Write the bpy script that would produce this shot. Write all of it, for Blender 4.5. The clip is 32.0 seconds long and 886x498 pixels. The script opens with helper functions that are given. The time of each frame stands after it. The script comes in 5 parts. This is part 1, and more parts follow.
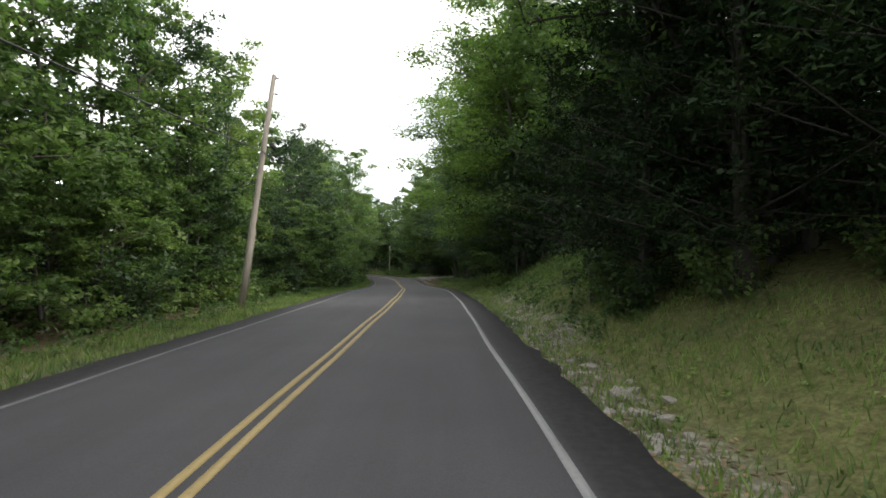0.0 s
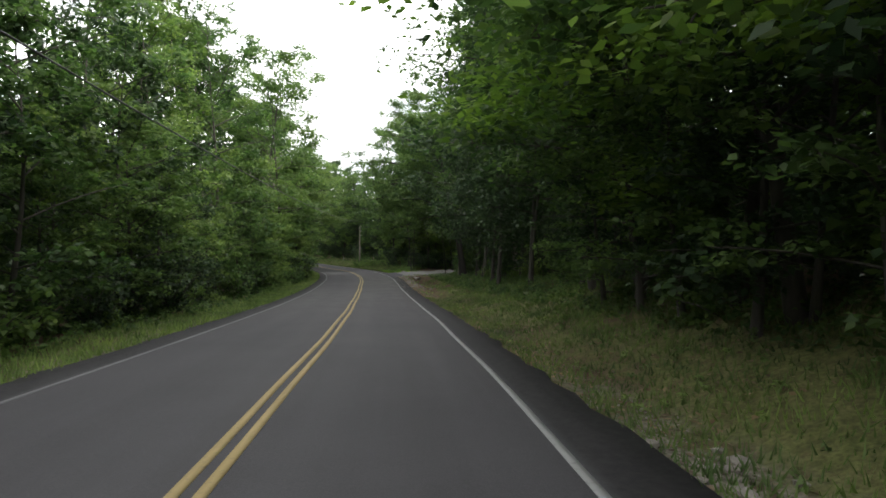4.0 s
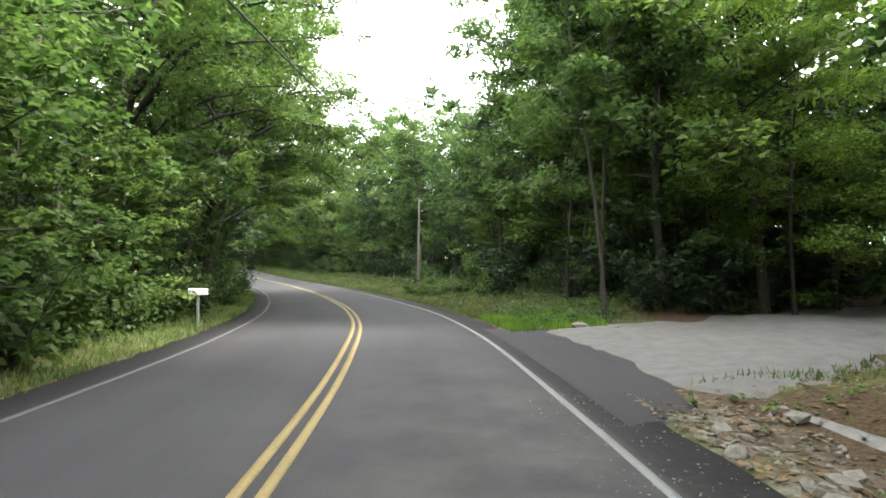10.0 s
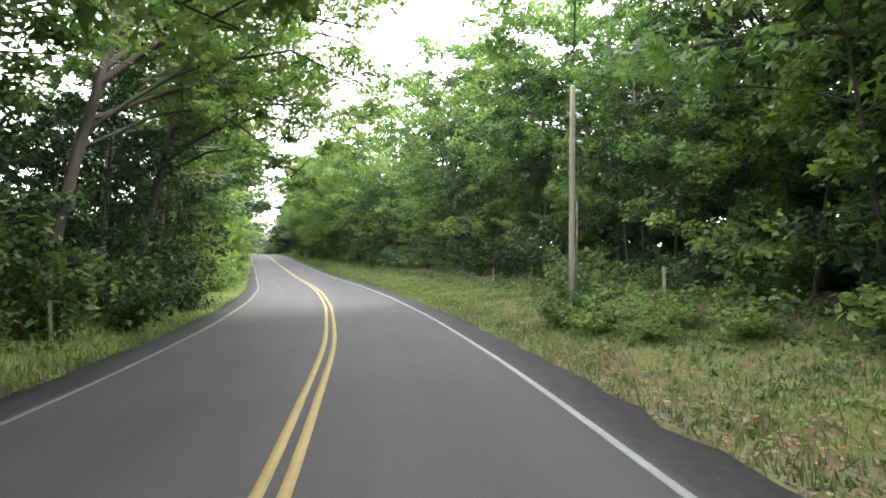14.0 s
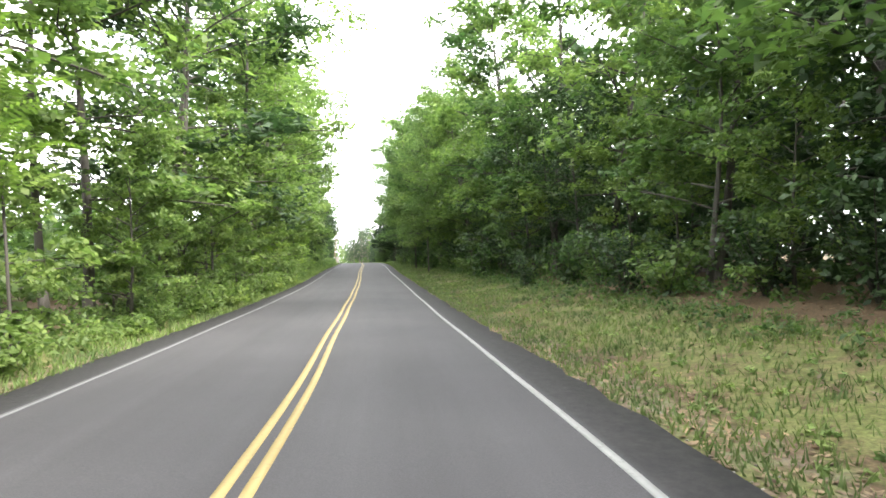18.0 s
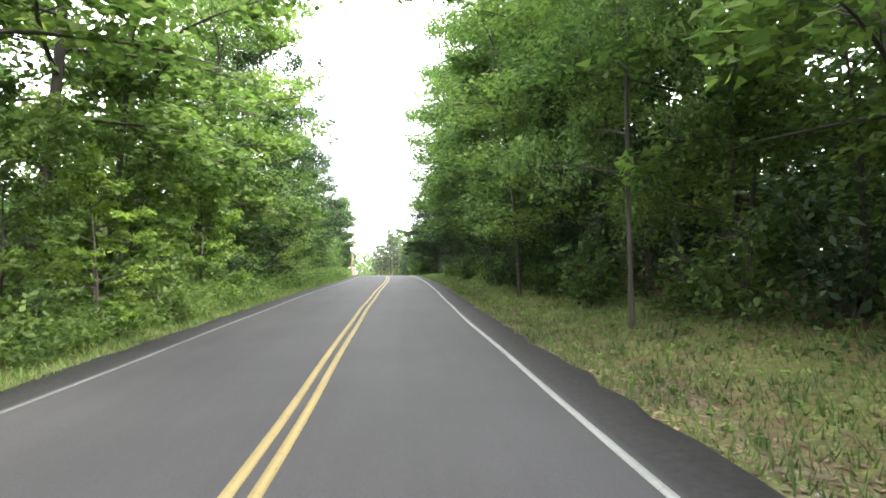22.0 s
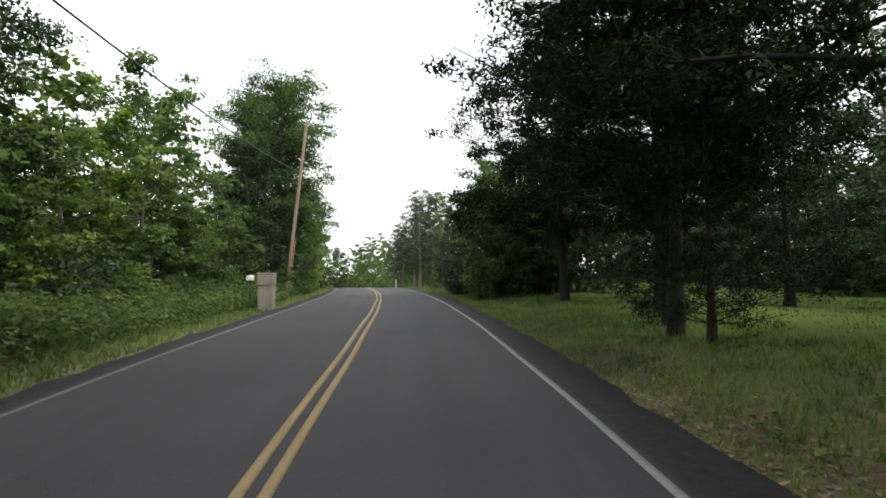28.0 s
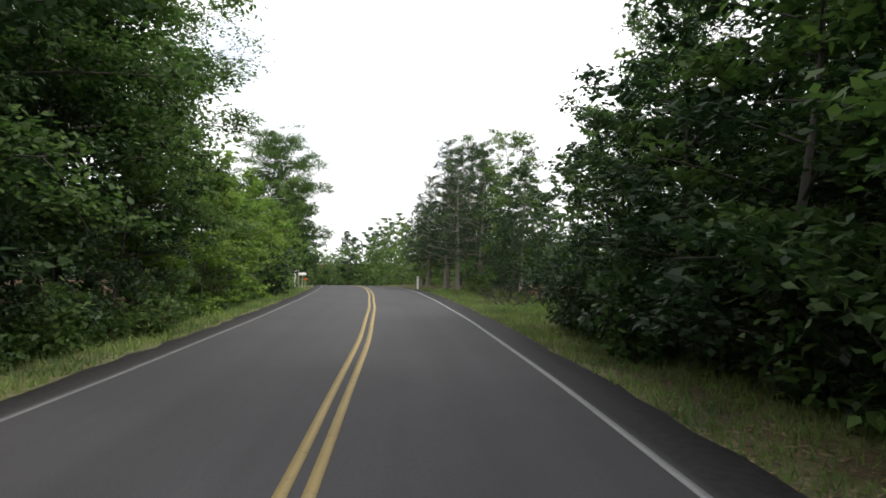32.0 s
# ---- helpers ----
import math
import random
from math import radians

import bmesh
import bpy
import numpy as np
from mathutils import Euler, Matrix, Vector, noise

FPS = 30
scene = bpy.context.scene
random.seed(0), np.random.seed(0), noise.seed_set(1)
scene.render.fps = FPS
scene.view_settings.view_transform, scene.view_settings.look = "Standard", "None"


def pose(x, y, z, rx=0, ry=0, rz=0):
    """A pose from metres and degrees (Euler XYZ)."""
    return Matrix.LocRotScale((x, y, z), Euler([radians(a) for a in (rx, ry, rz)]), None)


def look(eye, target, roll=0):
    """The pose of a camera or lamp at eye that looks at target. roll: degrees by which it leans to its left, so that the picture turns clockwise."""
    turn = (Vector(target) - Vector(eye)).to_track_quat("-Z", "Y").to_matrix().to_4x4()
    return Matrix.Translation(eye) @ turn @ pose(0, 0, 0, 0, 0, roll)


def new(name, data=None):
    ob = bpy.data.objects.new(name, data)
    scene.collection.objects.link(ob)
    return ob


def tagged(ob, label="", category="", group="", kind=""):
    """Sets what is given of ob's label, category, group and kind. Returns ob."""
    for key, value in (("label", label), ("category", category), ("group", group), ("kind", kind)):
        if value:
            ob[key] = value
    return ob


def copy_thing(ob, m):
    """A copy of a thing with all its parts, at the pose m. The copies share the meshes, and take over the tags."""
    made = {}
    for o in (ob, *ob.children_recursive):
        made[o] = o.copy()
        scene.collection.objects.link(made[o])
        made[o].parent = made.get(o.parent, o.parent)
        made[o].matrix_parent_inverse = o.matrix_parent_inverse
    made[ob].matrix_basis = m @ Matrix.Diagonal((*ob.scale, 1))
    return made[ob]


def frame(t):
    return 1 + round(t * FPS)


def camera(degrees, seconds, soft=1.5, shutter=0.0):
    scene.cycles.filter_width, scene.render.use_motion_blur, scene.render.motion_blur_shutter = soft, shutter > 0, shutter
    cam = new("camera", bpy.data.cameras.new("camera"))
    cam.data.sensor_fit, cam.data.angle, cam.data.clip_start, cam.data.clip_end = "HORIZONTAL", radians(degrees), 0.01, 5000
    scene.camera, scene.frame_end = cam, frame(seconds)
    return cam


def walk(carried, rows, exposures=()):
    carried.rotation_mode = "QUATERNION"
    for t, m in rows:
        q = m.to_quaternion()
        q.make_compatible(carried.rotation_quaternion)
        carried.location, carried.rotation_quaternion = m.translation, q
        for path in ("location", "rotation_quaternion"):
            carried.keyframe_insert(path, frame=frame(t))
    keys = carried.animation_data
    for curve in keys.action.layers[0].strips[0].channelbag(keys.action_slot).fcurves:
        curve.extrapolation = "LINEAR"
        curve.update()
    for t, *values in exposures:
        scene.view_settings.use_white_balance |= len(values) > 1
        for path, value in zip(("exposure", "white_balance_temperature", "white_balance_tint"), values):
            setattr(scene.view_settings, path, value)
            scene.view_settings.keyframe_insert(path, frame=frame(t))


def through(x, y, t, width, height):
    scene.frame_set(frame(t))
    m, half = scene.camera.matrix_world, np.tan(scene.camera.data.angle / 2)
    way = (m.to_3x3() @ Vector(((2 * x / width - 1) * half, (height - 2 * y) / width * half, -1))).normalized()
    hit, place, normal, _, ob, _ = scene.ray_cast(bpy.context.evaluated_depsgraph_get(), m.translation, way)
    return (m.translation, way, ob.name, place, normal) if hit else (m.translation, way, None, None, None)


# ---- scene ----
cam = camera(76.19, 32.0, soft=1.7)
# seconds, x, y, z, and the turn about x, y and z in degrees
PATH = [
    (0.0, -0.08, 0.00, 1.620, 90.59, 0.25, 0.57), (0.5, -0.26, 4.74, 1.540, 90.20, -0.14, -0.31), (1.0, -0.40, 9.26, 1.468, 90.26, 0.06, -0.57),
    (1.5, -0.59, 13.58, 1.382, 90.25, 0.92, -0.98), (2.0, -0.73, 18.06, 1.293, 90.57, 1.27, -1.22), (2.5, -0.91, 22.34, 1.245, 90.54, 0.95, -1.41),
    (3.0, -1.11, 26.26, 1.200, 90.36, 0.67, -1.65), (3.5, -1.28, 30.25, 1.117, 89.91, 0.05, -1.18), (4.0, -1.46, 34.43, 0.996, 89.38, -0.22, -0.97),
    (4.5, -1.67, 38.75, 0.833, 88.97, -0.36, -0.28), (5.0, -1.95, 43.15, 0.640, 88.76, -0.45, 1.02), (5.5, -2.32, 47.59, 0.431, 88.71, -0.50, 2.41),
    (6.0, -2.76, 52.12, 0.202, 88.62, -0.41, 2.71), (6.5, -3.21, 56.70, -0.031, 88.86, -0.27, 2.94), (7.0, -3.65, 61.28, -0.224, 89.46, -0.30, 3.13),
    (7.5, -4.10, 65.68, -0.384, 89.76, -0.44, 3.22), (8.0, -4.55, 69.77, -0.533, 90.11, -0.36, 3.53), (8.5, -5.04, 73.83, -0.649, 90.43, 0.28, 4.37),
    (9.0, -5.56, 77.81, -0.751, 90.88, 0.89, 5.31), (9.5, -6.04, 81.35, -0.822, 91.26, 1.14, 6.23), (10.0, -6.52, 84.63, -0.794, 91.68, 0.18, 7.25),
    (10.5, -7.09, 87.86, -0.754, 91.68, -0.71, 8.20), (11.0, -7.59, 90.59, -0.767, 91.36, -0.95, 9.27), (11.5, -8.20, 93.32, -0.796, 91.10, -1.01, 10.50),
    (12.0, -8.92, 96.43, -0.819, 91.15, -0.65, 11.89), (12.5, -9.64, 98.94, -0.844, 91.24, -0.84, 12.67), (13.0, -10.37, 101.25, -0.859, 91.47, -0.91, 13.77),
    (13.5, -11.18, 103.68, -0.875, 91.23, -0.09, 14.63), (14.0, -12.02, 105.94, -0.902, 91.09, 0.54, 15.60), (14.5, -12.77, 107.98, -0.938, 91.02, 1.06, 17.19),
    (15.0, -13.80, 110.58, -0.971, 91.07, 1.05, 18.44), (15.5, -15.11, 113.71, -1.000, 91.20, 0.89, 19.55), (16.0, -16.71, 117.32, -1.015, 91.38, 0.80, 20.73),
    (16.5, -18.61, 121.36, -1.012, 91.56, 0.91, 22.16), (17.0, -20.89, 125.77, -0.991, 91.71, 1.28, 24.04), (17.5, -23.30, 130.05, -0.970, 91.78, 1.14, 25.76),
    (18.0, -25.73, 134.12, -0.924, 92.14, 1.03, 27.28), (18.5, -28.09, 137.88, -0.889, 92.30, 0.89, 28.68), (19.0, -30.88, 142.08, -0.815, 92.57, 0.48, 29.99),
    (19.5, -33.44, 145.89, -0.736, 92.78, 0.19, 30.91), (20.0, -36.23, 149.86, -0.630, 93.02, -0.08, 31.45), (20.5, -39.05, 153.89, -0.510, 93.05, -0.04, 30.97),
    (21.0, -41.80, 157.90, -0.376, 93.04, 0.34, 30.62), (21.5, -44.38, 161.68, -0.256, 93.15, 0.61, 30.51), (22.0, -47.20, 165.74, -0.080, 93.33, 0.44, 30.62),
    (22.5, -50.15, 169.95, 0.130, 93.50, 0.21, 30.81), (23.0, -53.25, 174.27, 0.343, 93.62, -0.13, 31.17), (23.5, -56.27, 178.46, 0.540, 93.75, -0.26, 31.23),
    (24.0, -59.08, 182.49, 0.733, 93.84, -0.31, 31.11), (24.5, -62.26, 187.03, 1.021, 93.79, -0.29, 30.78), (25.0, -65.39, 191.47, 1.215, 93.50, -0.29, 30.52),
    (25.5, -68.28, 195.60, 1.383, 93.09, -0.13, 30.57), (26.0, -70.93, 199.52, 1.517, 93.09, 0.13, 30.54), (26.5, -73.45, 203.24, 1.645, 93.22, 0.35, 31.02),
    (27.0, -75.90, 206.77, 1.782, 93.28, 0.43, 31.93), (27.5, -78.33, 210.18, 1.921, 93.05, 0.34, 33.25), (28.0, -80.92, 213.70, 2.054, 92.75, 0.08, 34.00),
    (28.5, -83.47, 216.97, 2.184, 92.84, -0.80, 34.57), (29.0, -85.96, 220.08, 2.291, 92.71, -1.48, 35.08), (29.5, -88.24, 222.91, 2.366, 92.49, -1.70, 35.11),
    (30.0, -90.19, 225.30, 2.407, 92.21, -1.63, 35.21), (30.5, -92.04, 227.60, 2.457, 91.92, -1.56, 35.44), (31.0, -93.71, 229.68, 2.477, 91.79, -1.43, 35.58),
    (31.5, -95.20, 231.48, 2.489, 91.71, -1.23, 35.91), (32.0, -96.53, 233.07, 2.501, 91.70, -1.33, 36.16),
]
# seconds, stops
EXPOSURE = [(0.0, 0.72), (2.0, 1.08), (3.5, 0.95), (6.0, 1.15), (7.0, 1.6), (8.0, 1.98), (9.0, 2.15), (10.0, 2.3), (11.0, 2.5), (12.0, 2.68), (13.0, 2.68), (14.0, 2.65), (15.0, 2.45), (16.5, 2.15), (17.0, 2.2), (18.0, 2.45), (20.0, 2.38), (21.0, 2.52), (22.0, 2.7), (23.0, 2.68), (24.0, 2.75), (25.0, 1.5), (25.5, 1.1), (27.5, 0.42), (30.0, 0.45), (32.0, 0.22)]
walk(cam, [(t, pose(x, y, z, a, b, c)) for t, x, y, z, a, b, c in PATH], EXPOSURE)

# the centre line of the road: x, y, z about every 13 m, from 80 m behind the start
ROAD = [
    (-0.1, -80.1, 0.43), (-0.4, -67.1, 0.36), (-0.7, -54.1, 0.29), (-1.0, -41.1, 0.22),
    (-1.3, -28.1, 0.15), (-1.6, -15.1, 0.08), (-1.9, -2.1, 0.00), (-2.2, 10.9, -0.19),
    (-2.5, 23.9, -0.40), (-3.1, 36.9, -0.73), (-4.1, 49.9, -1.31), (-5.4, 62.8, -1.90),
    (-6.8, 75.7, -2.31), (-8.4, 88.6, -2.40), (-11.3, 101.3, -2.48), (-16.0, 113.4, -2.61),
    (-21.8, 125.0, -2.61), (-28.4, 136.2, -2.51), (-35.7, 147.0, -2.30), (-43.0, 157.7, -1.98),
    (-50.4, 168.4, -1.54), (-57.9, 179.0, -1.02), (-65.3, 189.7, -0.47), (-72.7, 200.4, -0.05),
    (-80.3, 211.0, 0.35), (-88.1, 221.3, 0.71), (-96.2, 231.5, 0.86), (-104.6, 241.4, 0.90),
    (-113.4, 251.0, 0.88), (-122.5, 260.3, 0.80), (-132.0, 269.1, 0.52), (-141.9, 277.6, 0.08),
    (-151.9, 285.9, -0.42), (-161.9, 294.2, -0.95), (-171.9, 302.5, -1.48), (-181.9, 310.8, -2.0),
    (-191.9, 319.1, -2.5),
]

# ---- world and sun ----
SUN_FROM = Vector((0.8, -0.1, 0.85)).normalized()
world = bpy.data.worlds.new("sky")
scene.world = world
world.use_nodes = True
wn, wl = world.node_tree.nodes, world.node_tree.links
wn.clear()
w_out = wn.new("ShaderNodeOutputWorld")
w_bg = wn.new("ShaderNodeBackground")
w_sky = wn.new("ShaderNodeTexSky")
w_sky.sky_type, w_sky.sun_disc = "NISHITA", False
w_sky.sun_elevation = math.asin(SUN_FROM.z)
w_sky.sun_rotation = math.atan2(SUN_FROM.x, SUN_FROM.y)
w_sky.air_density, w_sky.dust_density = 1.0, 1.5
w_dim = wn.new("ShaderNodeVectorMath")
w_dim.operation = "SCALE"
w_dim.inputs["Scale"].default_value = 0.15
w_co = wn.new("ShaderNodeTexCoord")
w_noise = wn.new("ShaderNodeTexNoise")
w_noise.inputs["Scale"].default_value = 2.3
w_noise.inputs["Detail"].default_value = 6.0
w_ramp = wn.new("ShaderNodeValToRGB")
w_ramp.color_ramp.elements[0].position, w_ramp.color_ramp.elements[1].position = 0.30, 0.46
w_ramp.color_ramp.elements[0].color = (0.3, 0.3, 0.3, 1)
w_mix = wn.new("ShaderNodeMix")
w_mix.data_type = "RGBA"
w_mix.inputs["B"].default_value = (1.42, 1.43, 1.44, 1)
wl.new(w_co.outputs["Generated"], w_noise.inputs["Vector"])
wl.new(w_noise.outputs["Fac"], w_ramp.inputs["Fac"])
wl.new(w_ramp.outputs["Color"], w_mix.inputs["Factor"])
wl.new(w_sky.outputs["Color"], w_dim.inputs[0])
wl.new(w_dim.outputs["Vector"], w_mix.inputs["A"])
wl.new(w_mix.outputs["Result"], w_bg.inputs["Color"])
w_bg.inputs["Strength"].default_value = 1.0
wl.new(w_bg.outputs["Background"], w_out.inputs["Surface"])
sun_data = bpy.data.lights.new("sun", "SUN")
sun_data.energy, sun_data.angle, sun_data.color = 2.8, radians(15), (1.0, 0.95, 0.86)
sun = new("sun", sun_data)
sun.matrix_basis = look(SUN_FROM * 200, (0, 0, 0))


# ---- materials ----
def mat_base(name, rough=0.8):
    m = bpy.data.materials.new(name)
    m.use_nodes = True
    t = m.node_tree
    b = t.nodes["Principled BSDF"]
    b.inputs["Roughness"].default_value = rough
    return m, t, b


def add(t, kind, **inputs):
    n = t.nodes.new(kind)
    for k, v in inputs.items():
        n.inputs[k].default_value = v
    return n


def ramp(t, src, stops):
    r = t.nodes.new("ShaderNodeValToRGB")
    els = r.color_ramp.elements
    while len(els) < len(stops):
        els.new(0.5)
    for e, (p, c) in zip(els, stops):
        e.position, e.color = p, (*c, 1)
    t.links.new(src, r.inputs["Fac"])
    return r.outputs["Color"]


def mixed(t, fac, a, b, blend="MIX"):
    n = t.nodes.new("ShaderNodeMix")
    n.data_type, n.blend_type = "RGBA", blend
    for key, v in (("Factor", fac), ("A", a), ("B", b)):
        if hasattr(v, "is_output"):
            t.links.new(v, n.inputs[key])
        elif key == "Factor":
            n.inputs[key].default_value = v
        else:
            n.inputs[key].default_value = (*v, 1)
    return n.outputs["Result"]


def bumped(t, b, src, strength, dist):
    n = add(t, "ShaderNodeBump", Strength=strength, Distance=dist)
    t.links.new(src, n.inputs["Height"])
    t.links.new(n.outputs["Normal"], b.inputs["Normal"])


def coords(t, scale=(1, 1, 1), space="Object"):
    c = t.nodes.new("ShaderNodeTexCoord")
    m = add(t, "ShaderNodeMapping", Scale=scale)
    t.links.new(c.outputs[space], m.inputs["Vector"])
    return m.outputs["Vector"]


def noisy(t, vec, scale, detail=4.0, rough=0.55):
    n = add(t, "ShaderNodeTexNoise", Scale=scale, Detail=detail, Roughness=rough)
    t.links.new(vec, n.inputs["Vector"])
    return n.outputs["Fac"]


def plain(name, colour, rough=0.7, vary=0.25, scale=6.0, metal=0.0, bump=0.15):
    """A surface with stains at two scales and fine relief."""
    m, t, b = mat_base(name, rough)
    v = coords(t)
    big, fine = noisy(t, v, scale), noisy(t, v, scale * 9)
    dark, light = [tuple(max(0.0, c * k) for c in colour) for k in (1 - vary, 1 + vary)]
    col = mixed(t, 0.4, ramp(t, big, [(0.3, dark), (0.7, light)]), ramp(t, fine, [(0.3, dark), (0.7, light)]))
    t.links.new(col, b.inputs["Base Color"])
    b.inputs["Metallic"].default_value = metal
    bumped(t, b, fine, bump, 0.01)
    return m


def leaf_mat(name, dark, light, through=0.35, rough=0.55, gloss=0.28):
    """Leaves that differ one by one and tree by tree, with light shining through."""
    m, t, b = mat_base(name, rough)
    geo, ob = t.nodes.new("ShaderNodeNewGeometry"), t.nodes.new("ShaderNodeObjectInfo")
    a = add(t, "ShaderNodeMath")
    a.operation = "MULTIPLY_ADD"
    a.inputs[1].default_value = 0.55
    t.links.new(geo.outputs["Random Per Island"], a.inputs[0])
    s = add(t, "ShaderNodeMath")
    s.operation = "MULTIPLY"
    s.inputs[1].default_value = 0.45
    t.links.new(ob.outputs["Random"], s.inputs[0])
    t.links.new(s.outputs[0], a.inputs[2])
    col = ramp(t, a.outputs[0], [(0.05, dark), (0.95, light)])
    spray = ramp(t, noisy(t, coords(t), 0.9, 2), [(0.34, (0.56, 0.64, 0.68)), (0.66, (1.2, 1.2, 1.0))])
    col = mixed(t, 1.0, col, spray, "MULTIPLY")
    t.links.new(col, b.inputs["Base Color"])
    b.inputs["Specular IOR Level"].default_value = gloss
    tr = t.nodes.new("ShaderNodeBsdfTranslucent")
    glow = mixed(t, 1.0, col, (1.4, 1.65, 1.15), "MULTIPLY")
    t.links.new(glow, tr.inputs["Color"])
    mx = add(t, "ShaderNodeMixShader", Fac=through)
    t.links.new(b.outputs[0], mx.inputs[1])
    t.links.new(tr.outputs[0], mx.inputs[2])
    t.links.new(mx.outputs[0], t.nodes["Material Output"].inputs["Surface"])
    return m


def bark_mat(name, dark, light):
    m, t, b = mat_base(name, 0.9)
    v = coords(t, (9, 9, 1.6))
    n = noisy(t, v, 1.6, 6)
    patch = noisy(t, coords(t), 0.9, 3)
    col = mixed(t, patch, ramp(t, n, [(0.3, dark), (0.72, light)]), tuple(c * 0.75 for c in light))
    t.links.new(col, b.inputs["Base Color"])
    bumped(t, b, n, 0.7, 0.04)
    return m


def asphalt_mat():
    m, t, b = mat_base("asphalt", 0.82)
    v = coords(t)
    fine = noisy(t, v, 60, 3)
    patch = noisy(t, v, 0.35, 5)
    lane = t.nodes.new("ShaderNodeAttribute")
    lane.attribute_name = "wear"
    col = mixed(t, 0.45, ramp(t, fine, [(0.3, (0.036, 0.0345, 0.038)), (0.7, (0.068, 0.066, 0.071))]),
                ramp(t, patch, [(0.3, (0.037, 0.0355, 0.040)), (0.7, (0.066, 0.064, 0.069))]))
    uv = t.nodes.new("ShaderNodeAttribute")
    uv.attribute_name = "lane"
    mp = add(t, "ShaderNodeMapping", Scale=(2.2, 0.06, 1.0))
    t.links.new(uv.outputs["Vector"], mp.inputs["Vector"])
    streak = ramp(t, noisy(t, mp.outputs["Vector"], 1.0, 5, 0.6), [(0.3, (0.88, 0.88, 0.88)), (0.7, (1.1, 1.1, 1.1))])
    col = mixed(t, 0.85, col, streak, "MULTIPLY")
    tar = ramp(t, noisy(t, v, 9, 5, 0.7), [(0.35, (0.007, 0.007, 0.008)), (0.75, (0.028, 0.026, 0.026))])
    dust = t.nodes.new("ShaderNodeAttribute")
    dust.attribute_name = "dust"
    pale = add(t, "ShaderNodeMath")
    pale.operation = "MULTIPLY"
    t.links.new(dust.outputs["Fac"], pale.inputs[0])
    t.links.new(ramp(t, noisy(t, v, 1.1, 5, 0.65), [(0.36, (0, 0, 0)), (0.66, (1, 1, 1))]), pale.inputs[1])
    col = mixed(t, pale.outputs[0], col, (0.115, 0.108, 0.10))
    worn = mixed(t, lane.outputs["Fac"], col, tar)
    t.links.new(worn, b.inputs["Base Color"])
    b.inputs["Specular IOR Level"].default_value = 0.3
    bumped(t, b, fine, 0.35, 0.008)
    return m


def paint_mat(name, colour, under=(0.05, 0.05, 0.052)):
    m, t, b = mat_base(name, 0.75)
    v = coords(t)
    worn = ramp(t, noisy(t, v, 14, 6, 0.7), [(0.32, (0, 0, 0)), (0.45, (1, 1, 1))])
    soft = ramp(t, noisy(t, v, 1.2, 3), [(0.3, tuple(c * 0.8 for c in colour)), (0.7, colour)])
    t.links.new(mixed(t, worn, mixed(t, 0.55, under, colour), soft), b.inputs["Base Color"])
    return m


def ground_mat():
    """Grass soil, brown leaf litter, pale gravel and mown lawn, spread by the weights of the sheet."""
    m, t, b = mat_base("ground_cover", 0.95)
    v = coords(t)
    fine, mid, big = noisy(t, v, 22, 5), noisy(t, v, 3.1, 4), noisy(t, v, 0.5, 4)
    grass = mixed(t, mid, ramp(t, fine, [(0.3, (0.05, 0.072, 0.018)), (0.7, (0.12, 0.155, 0.04))]),
                  ramp(t, fine, [(0.3, (0.10, 0.085, 0.045)), (0.7, (0.20, 0.175, 0.085))]))
    litter = mixed(t, mid, ramp(t, fine, [(0.32, (0.028, 0.018, 0.011)), (0.7, (0.12, 0.078, 0.05))]),
                   ramp(t, fine, [(0.3, (0.045, 0.04, 0.018)), (0.75, (0.16, 0.11, 0.075))]))
    clump = ramp(t, noisy(t, v, 7, 3), [(0.34, (0.62, 0.62, 0.62)), (0.66, (1.1, 1.1, 1.15))])
    grass = mixed(t, 1.0, grass, clump, "MULTIPLY")
    lawn = mixed(t, big, ramp(t, fine, [(0.3, (0.06, 0.10, 0.018)), (0.7, (0.12, 0.19, 0.035))]), (0.10, 0.13, 0.04))
    w = t.nodes.new("ShaderNodeAttribute")
    w.attribute_name = "cover"
    sep = t.nodes.new("ShaderNodeSeparateColor")
    t.links.new(w.outputs["Color"], sep.inputs[0])
    edge = add(t, "ShaderNodeMath")
    edge.operation = "ADD"
    jit = add(t, "ShaderNodeMath")
    jit.operation = "MULTIPLY_ADD"
    jit.inputs[1].default_value, jit.inputs[2].default_value = 1.4, -0.7
    t.links.new(mid, jit.inputs[0])
    t.links.new(jit.outputs[0], edge.inputs[0])
    t.links.new(sep.outputs[0], edge.inputs[1])
    lit = ramp(t, edge.outputs[0], [(0.35, (0, 0, 0)), (0.65, (1, 1, 1))])
    col = mixed(t, lit, grass, litter)
    col = mixed(t, sep.outputs[1], col, lawn)
    stone = ramp(t, noisy(t, v, 9, 5, 0.7), [(0.36, (0.06, 0.05, 0.035)), (0.52, (0.22, 0.20, 0.17)), (0.7, (0.42, 0.39, 0.34))])
    rub = add(t, "ShaderNodeMath")
    rub.operation = "MULTIPLY"
    t.links.new(sep.outputs[2], rub.inputs[0])
    t.links.new(ramp(t, noisy(t, v, 1.6, 4), [(0.40, (0.1, 0.1, 0.1)), (0.56, (1, 1, 1))]), rub.inputs[1])
    col = mixed(t, rub.outputs[0], col, stone)
    t.links.new(col, b.inputs["Base Color"])
    b.inputs["Specular IOR Level"].default_value = 0.1
    bumped(t, b, fine, 0.4, 0.03)
    return m


